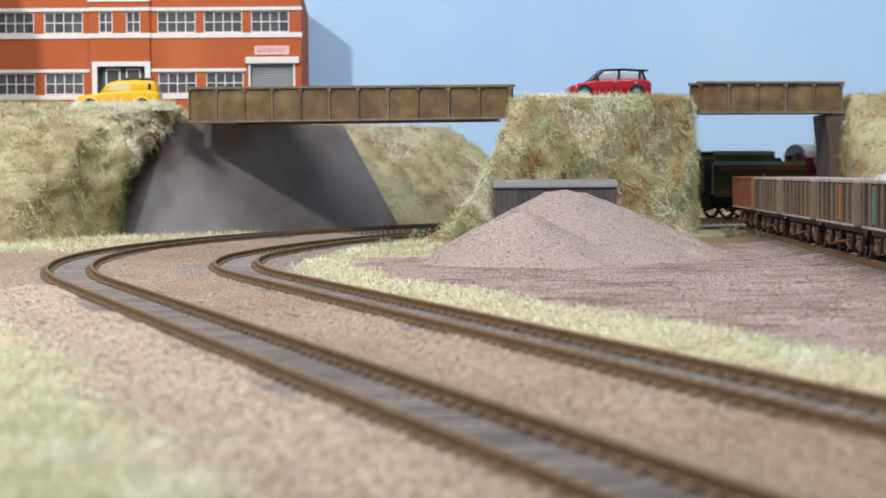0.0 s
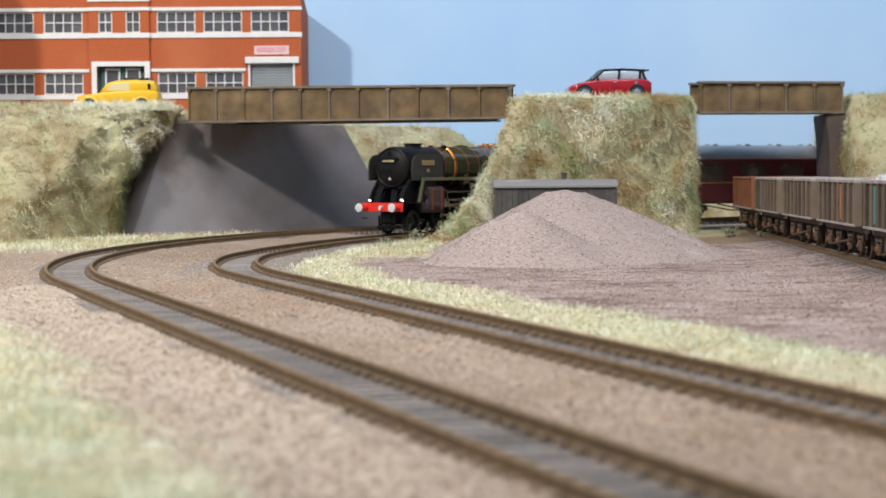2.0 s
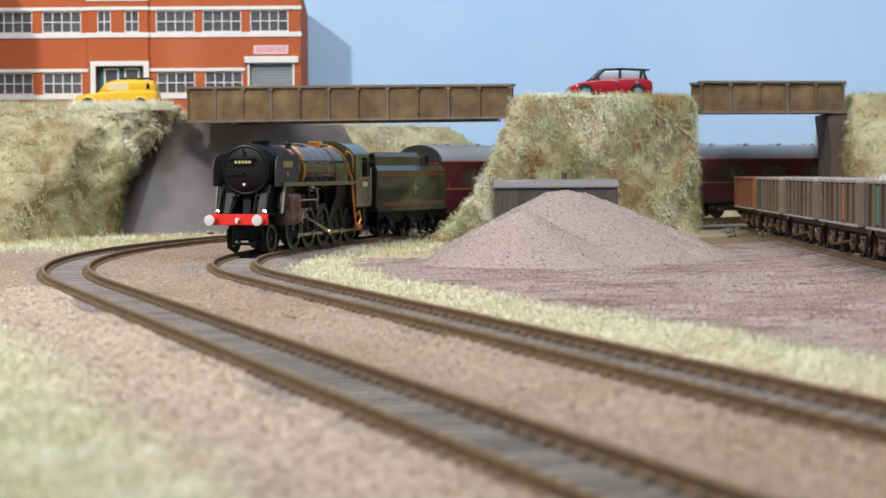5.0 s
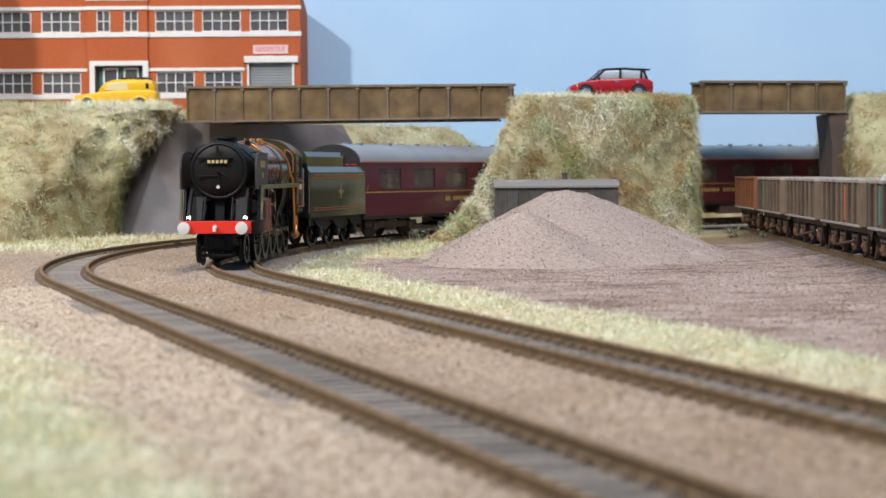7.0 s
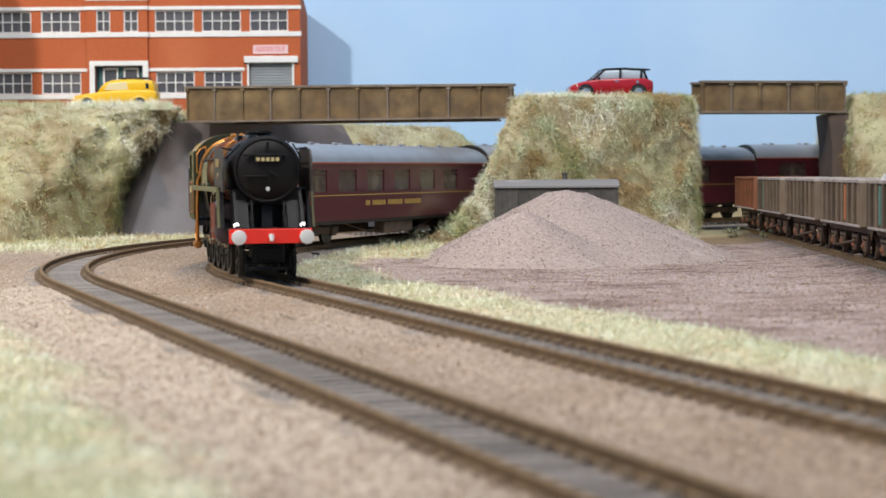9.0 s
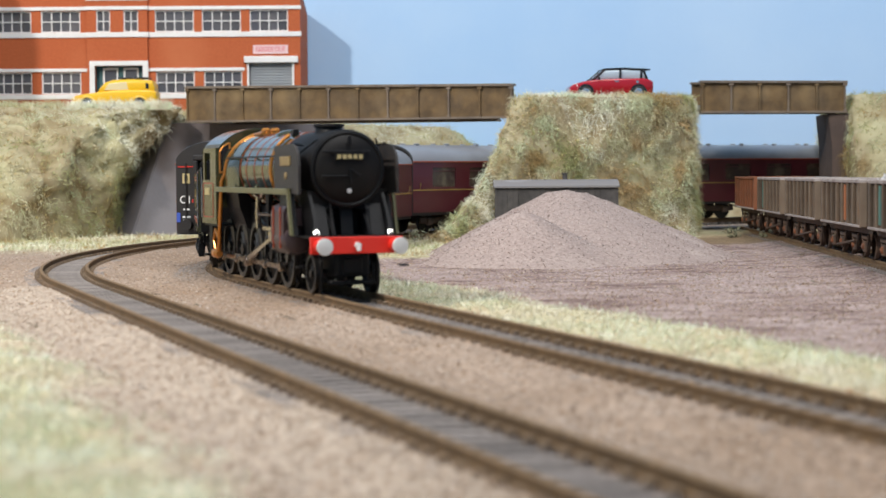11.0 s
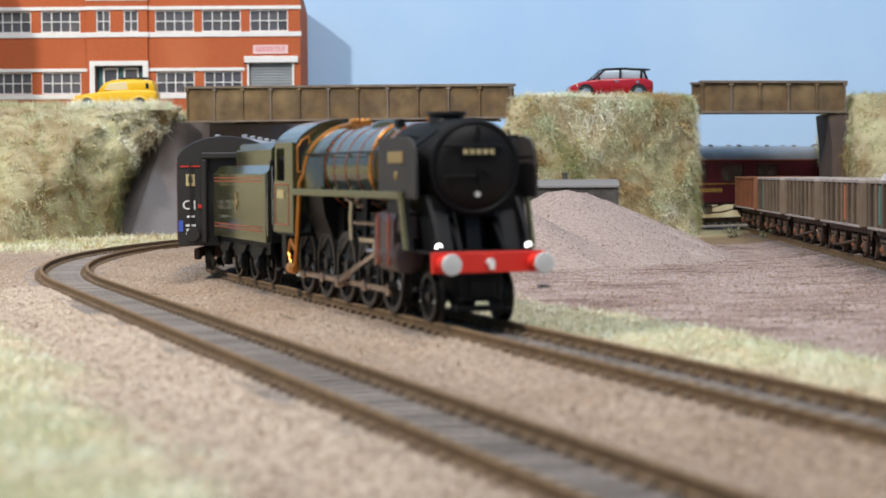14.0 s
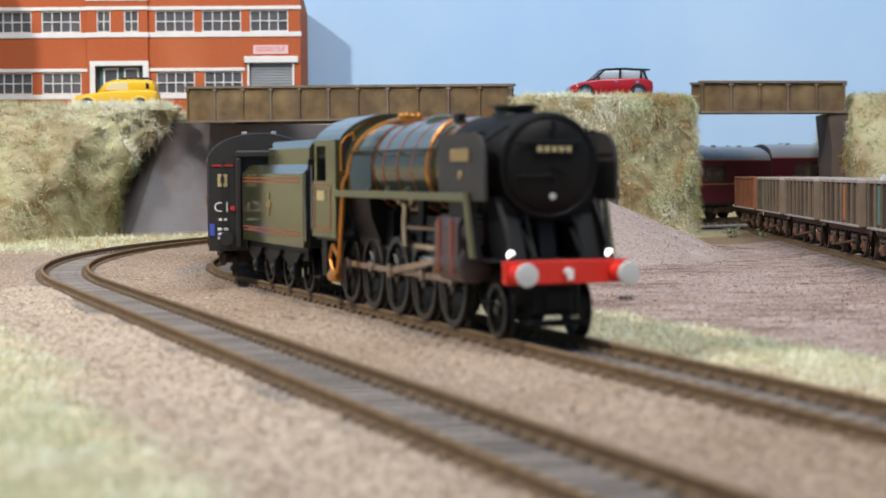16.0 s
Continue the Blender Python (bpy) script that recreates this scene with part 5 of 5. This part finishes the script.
        part("slide_bar_bracket", plate(B(), [(-64, 17), (-67, 17), (-66, 30), (-62, 30)], s * 11.6 - 0.6, s * 11.6 + 0.6), M_black, t)
        # valve gear
        link_ = part("expansion_link", plate(B(), [(-70, 18), (-72.4, 18), (-73.4, 23), (-72.4, 28), (-70, 28), (-71, 23)], s * 13.4 - 0.7, s * 13.4 + 0.7), M_steel, t)
        part("radius_rod", rod(B(), (-71.5, s * 13.4, 22.6), (-46, s * 13.2, 22.8), 0.55, 6), M_steel, t)
        part("combination_lever", rod(B(), (-46, s * 13.6, 24.4), (-50, s * 13.6, 12.2), 0.5, 6), M_steel, t)
        part("reversing_arm", rod(rod(B(), (-71, s * 12.8, 27.6), (-80, s * 12.8, 29), 0.6, 6), (-66, s * 12.8, 29.6), (-71, s * 12.8, 27.6), 0.8, 6), M_steel, t)
        part("gear_bracket", box(B(), -76, -66, s * 11 - 1.2, s * 11 + 1.2, 26.4, 30, 0.3), M_steel, t)
        part("brake_hanger", rod(B(), (-60, s * 8.4, 14), (-61, s * 8.4, 4), 0.6, 6), M_black, t)
        part("sand_pipe", tube(B(), [(-44, s * 9, 20), (-41, s * 9, 8), (-40, s * 8.6, 2)], 0.4, 6), M_black, t)
        part("guard_iron", rod(B(), (-11, s * 8.4, 10), (-12, s * 8.4, 1.2), 0.5, 6), M_black, t)
        # headlamps
        lamp = part("headlamp", box(B(), -8.6, -6.4, s * 11.2 - 1.0, s * 11.2 + 1.0, 17.4, 19.8, 0.3), M_black, t, "small lit lamp on the buffer beam")
        part("lens", lathe(B(), [(-6.4, 0.8), (-6.0, 0.72), (-5.8, 0.4)], "x", 14, (0, s * 11.2, 18.4)), M_lamp_on, lamp, "lit white lens")
        buf = part("buffer", lathe(B(), [(-3.0, 2.0), (0.2, 1.8), (0.2, 1.2), (3.0, 1.1)], "x", 16, (0, s * 11.3, 14.6)), M_red, t)
        part("buffer_head", lathe(B(), [(2.8, 2.1), (3.4, 2.5), (3.9, 2.35), (4.1, 0.8)], "x", 20, (0, s * 11.3, 14.6)), M_bufface, buf, "white round buffer head", smooth=50)
        part("step", box(B(), -9, -6.6, s * 15.6 - 1.2, s * 15.6 + 1.2, 8.2, 8.8), M_black, t)
        rolling("pony_wheel", spoked_wheel(5.9, 1.1, 10), -19, s * 8.7, 5.9, 5.9, t)
        for k, u in enumerate(DRV):
            rolling("driving_wheel", spoked_wheel(9.8, 1.2, 15, None, True), -u, s * 8.7, 9.8, 9.8, t, 0 if s > 0 else 90)
        # coupling rod and connecting rod
        bm = B()
        box(bm, -DRV[-1], -DRV[0], -0.5, 0.5, -0.75, 0.75)
        for u in DRV:
            lathe(bm, [(-0.9, 1.6), (0.9, 1.6)], "y", 12, (-u, 0, 0))
        RODS.append((part("coupling_rod", bm, M_steel, t, "bright steel coupling rod"), s * 11.0, 0 if s > 0 else 90))
        bm = B()
        L = 40.5
        prism(bm, [(0, -0.9), (L, -0.55), (L, 0.55), (0, 0.9)], -0.45, 0.45, "y")
        lathe(bm, [(-0.8, 1.8), (0.8, 1.8)], "y", 12, (0, 0, 0))
        lathe(bm, [(-0.8, 1.2), (0.8, 1.2)], "y", 12, (L, 0, 0))
        con = part("connecting_rod", bm, M_steel, t, "bright steel connecting rod")
        xh = part("crosshead", box(B(), -2.4, 2.4, -1.2, 1.2, -1.6, 2.2, 0.3), M_steel, t, "steel crosshead")
        MAINS.append((con, xh, s * 12.6, 0 if s > 0 else 90, L))
    part("buffer_beam", box(B(), -4.2, -2.6, -13.9, 13.9, 12.3, 17.2, 0.15), M_red, t, "bright red buffer beam")
    hook = part("coupling_hook", rod(rod(B(), (-2.6, 0, 14.8), (-0.8, 0, 14.8), 0.9, 8), (-1.0, 0, 14.9), (-0.6, 0, 13.2), 0.7, 8), M_bufface, t, "pale draw hook")
    part("front_deck", box(B(), -22, -4.2, -13.6, 13.6, 16.7, 17.3), M_black, t)
    bm = B()
    prism(bm, [(-10.4, 26.4), (10.4, 26.4), (11.6, 30.4), (8, 30.6), (0, 27.4), (-8, 30.6), (-11.6, 30.4)], -30, -14, "x")
    prism(bm, [(-4.4, 17.4), (4.4, 17.4), (5.4, 27), (-5.4, 27)], -30, -22, "x")
    part("smokebox_saddle", bm, M_smokebox, t)
    bm = B()
    for y0, y1 in ((-10.8, -6.6), (6.6, 10.8)):
        prism(bm, [(-9, 17.4), (-9.8, 17.4), (-14.0, 25.2), (-13.2, 25.2)], y0, y1, "y")
    prism(bm, [(-13.2, 25.2), (-14.0, 25.2), (-16.2, 29.2), (-15.4, 29.2)], -10.8, 10.8, "y")
    prism(bm, [(-13, 17.4), (-13.8, 17.4), (-15.4, 25.2), (-14.6, 25.2)], -1.8, 1.8, "y")
    part("apron", bm, M_black, t)
    part("step_rail", rod(rod(B(), (-6.2, -5.6, 17.5), (-13.0, -5.4, 27), 0.3, 6), (-6.2, 5.6, 17.5), (-13.0, 5.4, 27), 0.3, 6), M_black, t)
    bm = B()
    box(bm, -24, -8, -5.2, 5.2, 5.2, 12.2, 0.5)
    box(bm, -8.4, -7.2, -3.0, 3.0, 6.2, 10.8, 0.3)
    box(bm, -12, -6.8, -6.8, 6.8, 3.0, 4.2, 0.3)
    part("pony_truck", bm, M_black, t)
    bm = B()
    box(bm, -150, -20, -5.2, 5.2, 10, 24)
    box(bm, -128, -100, -8, 8, 13, 26)
    part("inner_frame", bm, M_black, t)
    for u in [19.0] + DRV:
        part("axle", rod(B(), (-u, -8.4, 9.8 if u > 20 else 5.9), (-u, 8.4, 9.8 if u > 20 else 5.9), 1.2), M_wheel, t)
    # cab
    for s in (-1, 1):
        y0, y1 = s * 15.6 - 0.4, s * 15.6 + 0.4
        bm = B()
        box(bm, -152, -127, y0, y1, 18, 33.5)
        box(bm, -137.0, -127, y0, y1, 33.5, 43.2)
        box(bm, -149, -147, y0, y1, 33.5, 43.2)
        box(bm, -149, -127, y0, y1, 43.2, 44.8)
        cab = part("cab_side", bm, M_green, t, "dark green cab side with an open window")
        part("number_panel", box(B(), -146, -138, s * 16.1 - 0.15, s * 16.1 + 0.15, 28.2, 30.8), M_cream, cab, "cream number panel as a plain bar")
        bm = B()
        for a, b, c, d in ((-149, -132, 32.2, 32.55), (-149, -132, 20.2, 20.55), (-149.4, -149, 20.2, 32.55), (-132.4, -132, 20.2, 32.55)):
            box(bm, a, b, s * 16.05 - 0.1, s * 16.05 + 0.1, c, d)
        part("lining", bm, M_line, cab)
        part("cab_handrail", rod(B(), (-152.4, s * 16, 20), (-152.4, s * 16, 38), 0.35, 6), M_steel, cab)
        part("cab_step", box(B(), -150, -144, s * 14.6 - 1.4, s * 14.6 + 1.4, 6.2, 7.0), M_black, t)
        part("step_hanger", box(B(), -149.6, -144.4, s * 13.6 - 0.3, s * 13.6 + 0.3, 7.0, 18), M_black, t)
    bm = B()
    pts = [(16.2 * math.cos(a), 40.6 + 11.2 * math.sin(a)) for a in (radians(20 + 10 * i) for i in range(15))]
    pts2 = [(y * 0.965, z - 0.8) for y, z in pts[::-1]]
    prism(bm, pts + pts2, -153, -126, "x")
    part("cab_roof", bm, M_green, t, "dark green curved cab roof")
    bm = B()
    prism(bm, [(-15.4, 24), (15.4, 24), (15.4, 44)] + [(y * 0.95, z - 0.6) for y, z in pts] + [(-15.4, 44)], -127.6, -126.2, "x")
    front = part("cab_front", bm, M_green, t, "dark green cab front")
    for s in (-1, 1):
        outline = [(s * 10.6, 36.2), (s * 14.7, 36.2), (s * 14.7, 43.4), (s * 13.4, 45.4), (s * 11.2, 46.6)]
        rim = B()
        for p, q in zip(outline, outline[1:] + outline[:1]):
            rod(rim, (-125.9, *p), (-125.9, *q), 0.32, 6)
        pane = part("spectacle_window", prism(B(), outline, -126.15, -125.85, "x"), M_blackgloss, front, "dark cab front window")
        part("window_frame", rim, M_copper, pane, "thin brass window frame")
    part("cab_floor", box(B(), -152, -127, -15, 15, 17.2, 18.2), M_black, t)
    part("backhead", box(B(), -132, -128, -10, 10, 18.4, 40, 1.0), M_black, t)
    return t


loco = locomotive()


def tender_car():
    t = thing("tender", "lined dark green tender with a coal space behind the cab", "tender")
    part("side_tank", loft_x(B(), [(-40, [(-15.4, 14), (15.4, 14), (15.4, 35.6), (12.8, 38.4), (-12.8, 38.4), (-15.4, 35.6)]),
                                   (41, [(-15.4, 14), (15.4, 14), (15.4, 35.6), (12.8, 38.4), (-12.8, 38.4), (-15.4, 35.6)])]), M_green, t, "lined green tender tank")
    bm = B()
    for s in (-1, 1):
        prism(bm, [(s * 12.6, 38.2), (s * 12.6, 43.2), (s * 10.8, 45.6), (s * 9.8, 45.2), (s * 11.6, 42.8), (s * 11.6, 38.2)], -14, 38, "x")
    box(bm, -14.6, -13.6, -12.4, 12.4, 38.2, 44.8)
    part("coal_bunker", bm, M_green, t)
    part("coal", box(B(), -13, 36, -11.4, 11.4, 38.3, 41, 0.6), M_smokebox, t)
    part("filler_dome", lathe(B(), [(38.2, 3.4), (40, 3.2), (41, 2.0)], "z", 16, (-27, 0, 0)), M_black, t)
    part("fall_plate", box(B(), 41, 42.4, -14, 14, 14, 40, 0.2), M_black, t)
    part("rear_ladder", rod(rod(B(), (-40.6, -8, 14), (-40.6, -8, 39), 0.4, 6), (-40.6, -4.5, 14), (-40.6, -4.5, 39), 0.4, 6), M_black, t)
    for s in (-1, 1):
        bm = B()
        for c in (33.0, 34.1, 17.2, 18.3):
            box(bm, -38, 36.5, s * 15.45 - 0.1, s * 15.45 + 0.1, c, c + 0.35)
        part("lining", bm, M_line, t)
        cr = part("crest", lathe(B(), [(s * 15.3, 1.7), (s * 15.6, 1.5)], "y", 14, (-2, 0, 26)), M_gold, t, "small gold lion crest as a plain shape")
        part("crest_bar", box(B(), -2.7, -1.3, s * 15.6 - 0.1, s * 15.6 + 0.1, 22.6, 29.8), M_gold, cr)
        part("crest_bar", box(B(), -5.0, 1.0, s * 15.6 - 0.1, s * 15.6 + 0.1, 25.4, 26.7), M_gold, cr)
        part("frame", plate(B(), [(38, 14), (-40, 14), (-40, 9.6), (-36, 8), (-30, 10), (-18, 10), (-13, 7.6), (-7, 7.6), (-2, 10), (8, 10), (13, 7.6), (19, 7.6), (24, 10), (38, 10)], s * 12.6 - 0.6, s * 12.6 + 0.6), M_black, t)
        part("handrail", rod(B(), (42.0, s * 15, 16), (42.0, s * 15, 36), 0.35, 6), M_steel, t)
        for x in (25, 0, -25):
            rolling("wheel", spoked_wheel(6.6, 1.1, 10), x, s * 8.7, 6.6, 6.6, t)
            ab = part("axle_box", box(B(), x - 2.2, x + 2.2, s * 13.6 - 1.3, s * 13.6 + 1.3, 4.2, 9.4, 0.4), M_black, t)
            part("cover", lathe(B(), [(s * 14.8, 1.4), (s * 15.4, 1.0)], "y", 10, (x, 0, 6.6)), M_wheel, ab)
            bm = B()
            for k in range(4):
                box(bm, x - 7 + 1.3 * k, x + 7 - 1.3 * k, s * 13.4 - 0.8, s * 13.4 + 0.8, 11.4 - 0.7 * k, 12.1 - 0.7 * k)
            part("spring", bm, M_black, t)
    bm = B()
    box(bm, -39, 36, -6, 6, 6, 14)
    part("underframe", bm, M_black, t)
    part("rear_beam", box(B(), -42, -40.2, -14, 14, 11, 16.4, 0.2), M_black, t)
    for s in (-1, 1):
        part("buffer", lathe(B(), [(-42, 1.6), (-45, 1.4), (-45, 2.4), (-45.8, 2.2)], "x", 12, (0, s * 11.4, 14)), M_black, t)
    return t


tender = tender_car()

CL = 256.0


def coach():
    t = thing("railway_coach", "maroon passenger coach with a grey roof and yellow lining", "coach", None, "coaches")
    h = CL / 2 - 2
    win_z = (25.6, 36.4)
    spans = []
    x = h - 17
    while x > -h + 36:
        spans.append((x - 20.5, x))
        x -= 33.4
    for s in (-1, 1):
        y0, y1 = s * 17.2 - 0.5, s * 17.2 + 0.5
        bm = B()
        box(bm, -h, h, y0, y1, 11.4, win_z[0])
        box(bm, -h, h, y0, y1, win_z[1], 39.6)
        last = h
        for a, b in spans:
            box(bm, b, last, y0, y1, *win_z)
            last = a
        box(bm, -h, last, y0, y1, *win_z)
        side = part("side", bm, M_maroon, t)
        for a, b in spans:
            part("window", box(B(), a, b, s * 16.9 - 0.2, s * 16.9 + 0.2, *win_z), M_cglass, side, "dim coach window")
            part("vent_bar", box(B(), a, b, s * 17.25 - 0.2, s * 17.25 + 0.2, win_z[1] - 2.2, win_z[1] - 1.8), M_maroon, side)
        part("lining", box(B(), -h, h, s * 17.8 - 0.12, s * 17.8 + 0.12, 23.6, 24.1), M_yline, side)
        part("gutter", box(B(), -h, h, s * 17.9 - 0.3, s * 17.9 + 0.3, 39.3, 40.0), M_line, side)
        part("sole_plate", box(B(), -h, h, s * 16.6 - 0.6, s * 16.6 + 0.6, 9.8, 11.4), M_coachend, t)
        for k in range(26):
            if k in (8, 16, 23):
                continue
            xx = -24 + 2.7 * k
            part("letter_bar", box(B(), xx - 0.9, xx + 0.9, s * 17.82 - 0.12, s * 17.82 + 0.12, 18.4, 20.9), M_yline, side)
        for xx in (h - 6, -h + 6):
            part("door_handle", rod(B(), (xx, s * 17.6, 24), (xx, s * 18.4, 28), 0.25, 6), M_gold, side)
        part("battery_box", box(B(), -18, 18, s * 13 - 3, s * 13 + 3, 3.6, 9.6, 0.4), M_under, t)
        part("truss", tube(B(), [(-58, s * 12, 9.6), (-30, s * 12, 4.6), (30, s * 12, 4.6), (58, s * 12, 9.6)], 0.5, 6), M_under, t)
    part("floor", box(B(), -h, h, -16.6, 16.6, 9.8, 11.2), M_coachend, t)
    part("interior", box(B(), -h + 4, h - 4, -11, 11, 11.4, 22), mat("coach_seats", (0.20, 0.12, 0.06), 0.9), t)
    bm = B()
    pts = [(18.0 * math.cos(a), 39.6 + 9.8 * math.sin(a)) for a in (radians(12 * i) for i in range(16))]
    prism(bm, pts, -h, h, "x")
    part("roof", bm, M_roof, t, "plain grey curved roof", smooth=40)
    for k in range(9):
        xx = -h + 18 + k * (2 * h - 36) / 8
        for y in (-5, 5):
            part("roof_vent", box(B(), xx - 1.5, xx + 1.5, y - 1, y + 1, 48.2, 50.2, 0.3), M_roof, t)
    for e in (-1, 1):
        end = part("end_wall", loft_x(B(), [(e * h, [(-17.4, 10), (17.4, 10), (17.6, 39.6)] + pts[1:-1] + [(-17.6, 39.6)]),
                                            (e * (h + 1.2), [(-17.0, 10), (17.0, 10), (17.2, 39.4)] + [(y * 0.98, z - 0.3) for y, z in pts[1:-1]] + [(-17.2, 39.4)])]), M_coachend, t,
                   "black coach end wall")
        x0 = e * (h + 1.2)
        bm = B()
        for y0, y1, z0, z1 in ((-8.2, -6.2, 11, 41), (6.2, 8.2, 11, 41), (-8.2, 8.2, 41, 43.4)):
            box(bm, min(x0, x0 + e * 3.6), max(x0, x0 + e * 3.6), y0, y1, z0, z1, 0.5)
        part("gangway", bm, M_coachend, end, "black corridor gangway")
        for y in (-12.6, 12.6):
            part("step_rail", rod(B(), (x0 + e * 0.8, y, 14), (x0 + e * 0.8, y, 40), 0.3, 6), M_coachend, end)
            part("buffer", lathe(B(), [(x0, 2.0), (x0 + e * 3, 1.6), (x0 + e * 3, 2.5), (x0 + e * 3.8, 2.3)], "x", 14, (0, y * 0.9, 14)), M_coachend, end)
        rz = 90 if e > 0 else -90
        for ys in (-1, 1):
            y = ys * 12.6
            part("red_strip", box(B(), min(x0, x0 + e * 0.3), max(x0, x0 + e * 0.3), y - 3.6, y + 3.6, 38.2, 38.7), M_tail, end)
            part("label_plate", box(B(), min(x0, x0 + e * 0.25), max(x0, x0 + e * 0.25), y - 1.6, y + 1.6, 31.4, 35.6), M_cream, end)
            lettering("lettering", "B", 3.4, M_coachend, end, mm_pose(x0 + e * 0.35, y, 33.6, 90, 0, rz))
            lettering("lettering", "C1", 4.6, M_whitemark, end, mm_pose(x0 + e * 0.35, y + e * ys * 0 - 0.2, 24.4, 90, 0, rz))
            for k, (dz, w) in enumerate(((20.4, 2.8), (17.2, 3.6), (15.6, 3.2), (14.2, 3.4))):
                part("mark", box(B(), min(x0, x0 + e * 0.25), max(x0, x0 + e * 0.25), y - w / 2, y + w / 2, dz - 0.4, dz + 0.4), M_whitemark, end, "unreadable small white marking")
            part("blue_label", box(B(), min(x0, x0 + e * 0.25), max(x0, x0 + e * 0.25), y + ys * 3.6 - 0.8, y + ys * 3.6 + 0.8, 15, 19), M_bluemark, end)
            part("tail_lamp", lathe(B(), [(x0, 0.9), (x0 + e * 1.0, 0.7)], "x", 10, (0, y - ys * 3.4, 24)), M_tail, end)
        bogie = part("bogie", box(box(B(), -24, 24, -12.8, -11.4, 5.0, 8.6, 0.4), -24, 24, 11.4, 12.8, 5.0, 8.6, 0.4), M_under, t, at=mm_pose(e * (h - 36), 0, 0))
        part("bolster", box(B(), -3.4, 3.4, -12.6, 12.6, 4.2, 9.6, 0.5), M_under, bogie)
        for x in (-16.5, 16.5):
            for s in (-1, 1):
                part("axle_box", box(B(), x - 2.2, x + 2.2, s * 13 - 1.2, s * 13 + 1.2, 4.0, 8.2, 0.4), M_under, bogie)
    return t


COACHES = [coach()]
for k in range(3):
    COACHES.append(copy_thing(COACHES[0], mm_pose(600 + 260 * k, 1348, 0)))
for c in COACHES:
    for e in (-1, 1):
        for x in (-16.5, 16.5):
            for s in (-1, 1):
                rolling("wheel", lathe(B(), [(-1.0, 5.6), (0.5, 5.6), (0.7, 6.3), (1.1, 6.3), (1.1, 1.0), (0.4, 1.0), (0.4, 4.6), (-1.0, 4.8)], "y", 18),
                        e * (CL / 2 - 38) + x, s * 8.7, 5.8, 5.8, c)


def motions():
    """The train comes round the curve and slows; its wheels turn with the way gone, rods follow the cranks."""
    ts = [i / 10 for i in range(161)]
    ways = [(t, progress(t)) for t in ts]
    walk(loco, [(t, set_on_line(f - DRV[0], f - DRV[-1]) @ mm_pose((DRV[0] + DRV[-1]) / 2, 0, 0)) for t, f in ways])
    walk(tender, [(t, set_on_line(f - 181, f - 231)) for t, f in ways])
    for i, c in enumerate(COACHES):
        o = 251 + i * (CL + 4)
        walk(c, [(t, set_on_line(f - o - 38, f - o - CL + 38)) for t, f in ways])
    for ob, x, y, z, r, phase in ROLLING:
        walk(ob, [(t, mm_pose(x, y, z) @ pose(0, 0, 0, 0, math.degrees(f / r) + phase, 0)) for t, f in ways])
    for ob, y, phase in RODS:
        walk(ob, [(t, mm_pose(CRANK * math.sin(f / 9.8 + radians(phase)), y, 9.8 + CRANK * math.cos(f / 9.8 + radians(phase)))) for t, f in ways])
    for con, xh, y, phase, L in MAINS:
        rc, rx = [], []
        for t, f in ways:
            a = f / 9.8 + radians(phase)
            px, pz = -DRV[2] + CRANK * math.sin(a), 9.8 + CRANK * math.cos(a)
            dz = 15.6 - pz
            dx = math.sqrt(L * L - dz * dz)
            rc.append((t, mm_pose(px, y, pz, 0, -math.degrees(math.atan2(dz, dx)), 0)))
            rx.append((t, mm_pose(px + dx, y, 15.6)))
        walk(con, rc)
        walk(xh, rx)


motions()
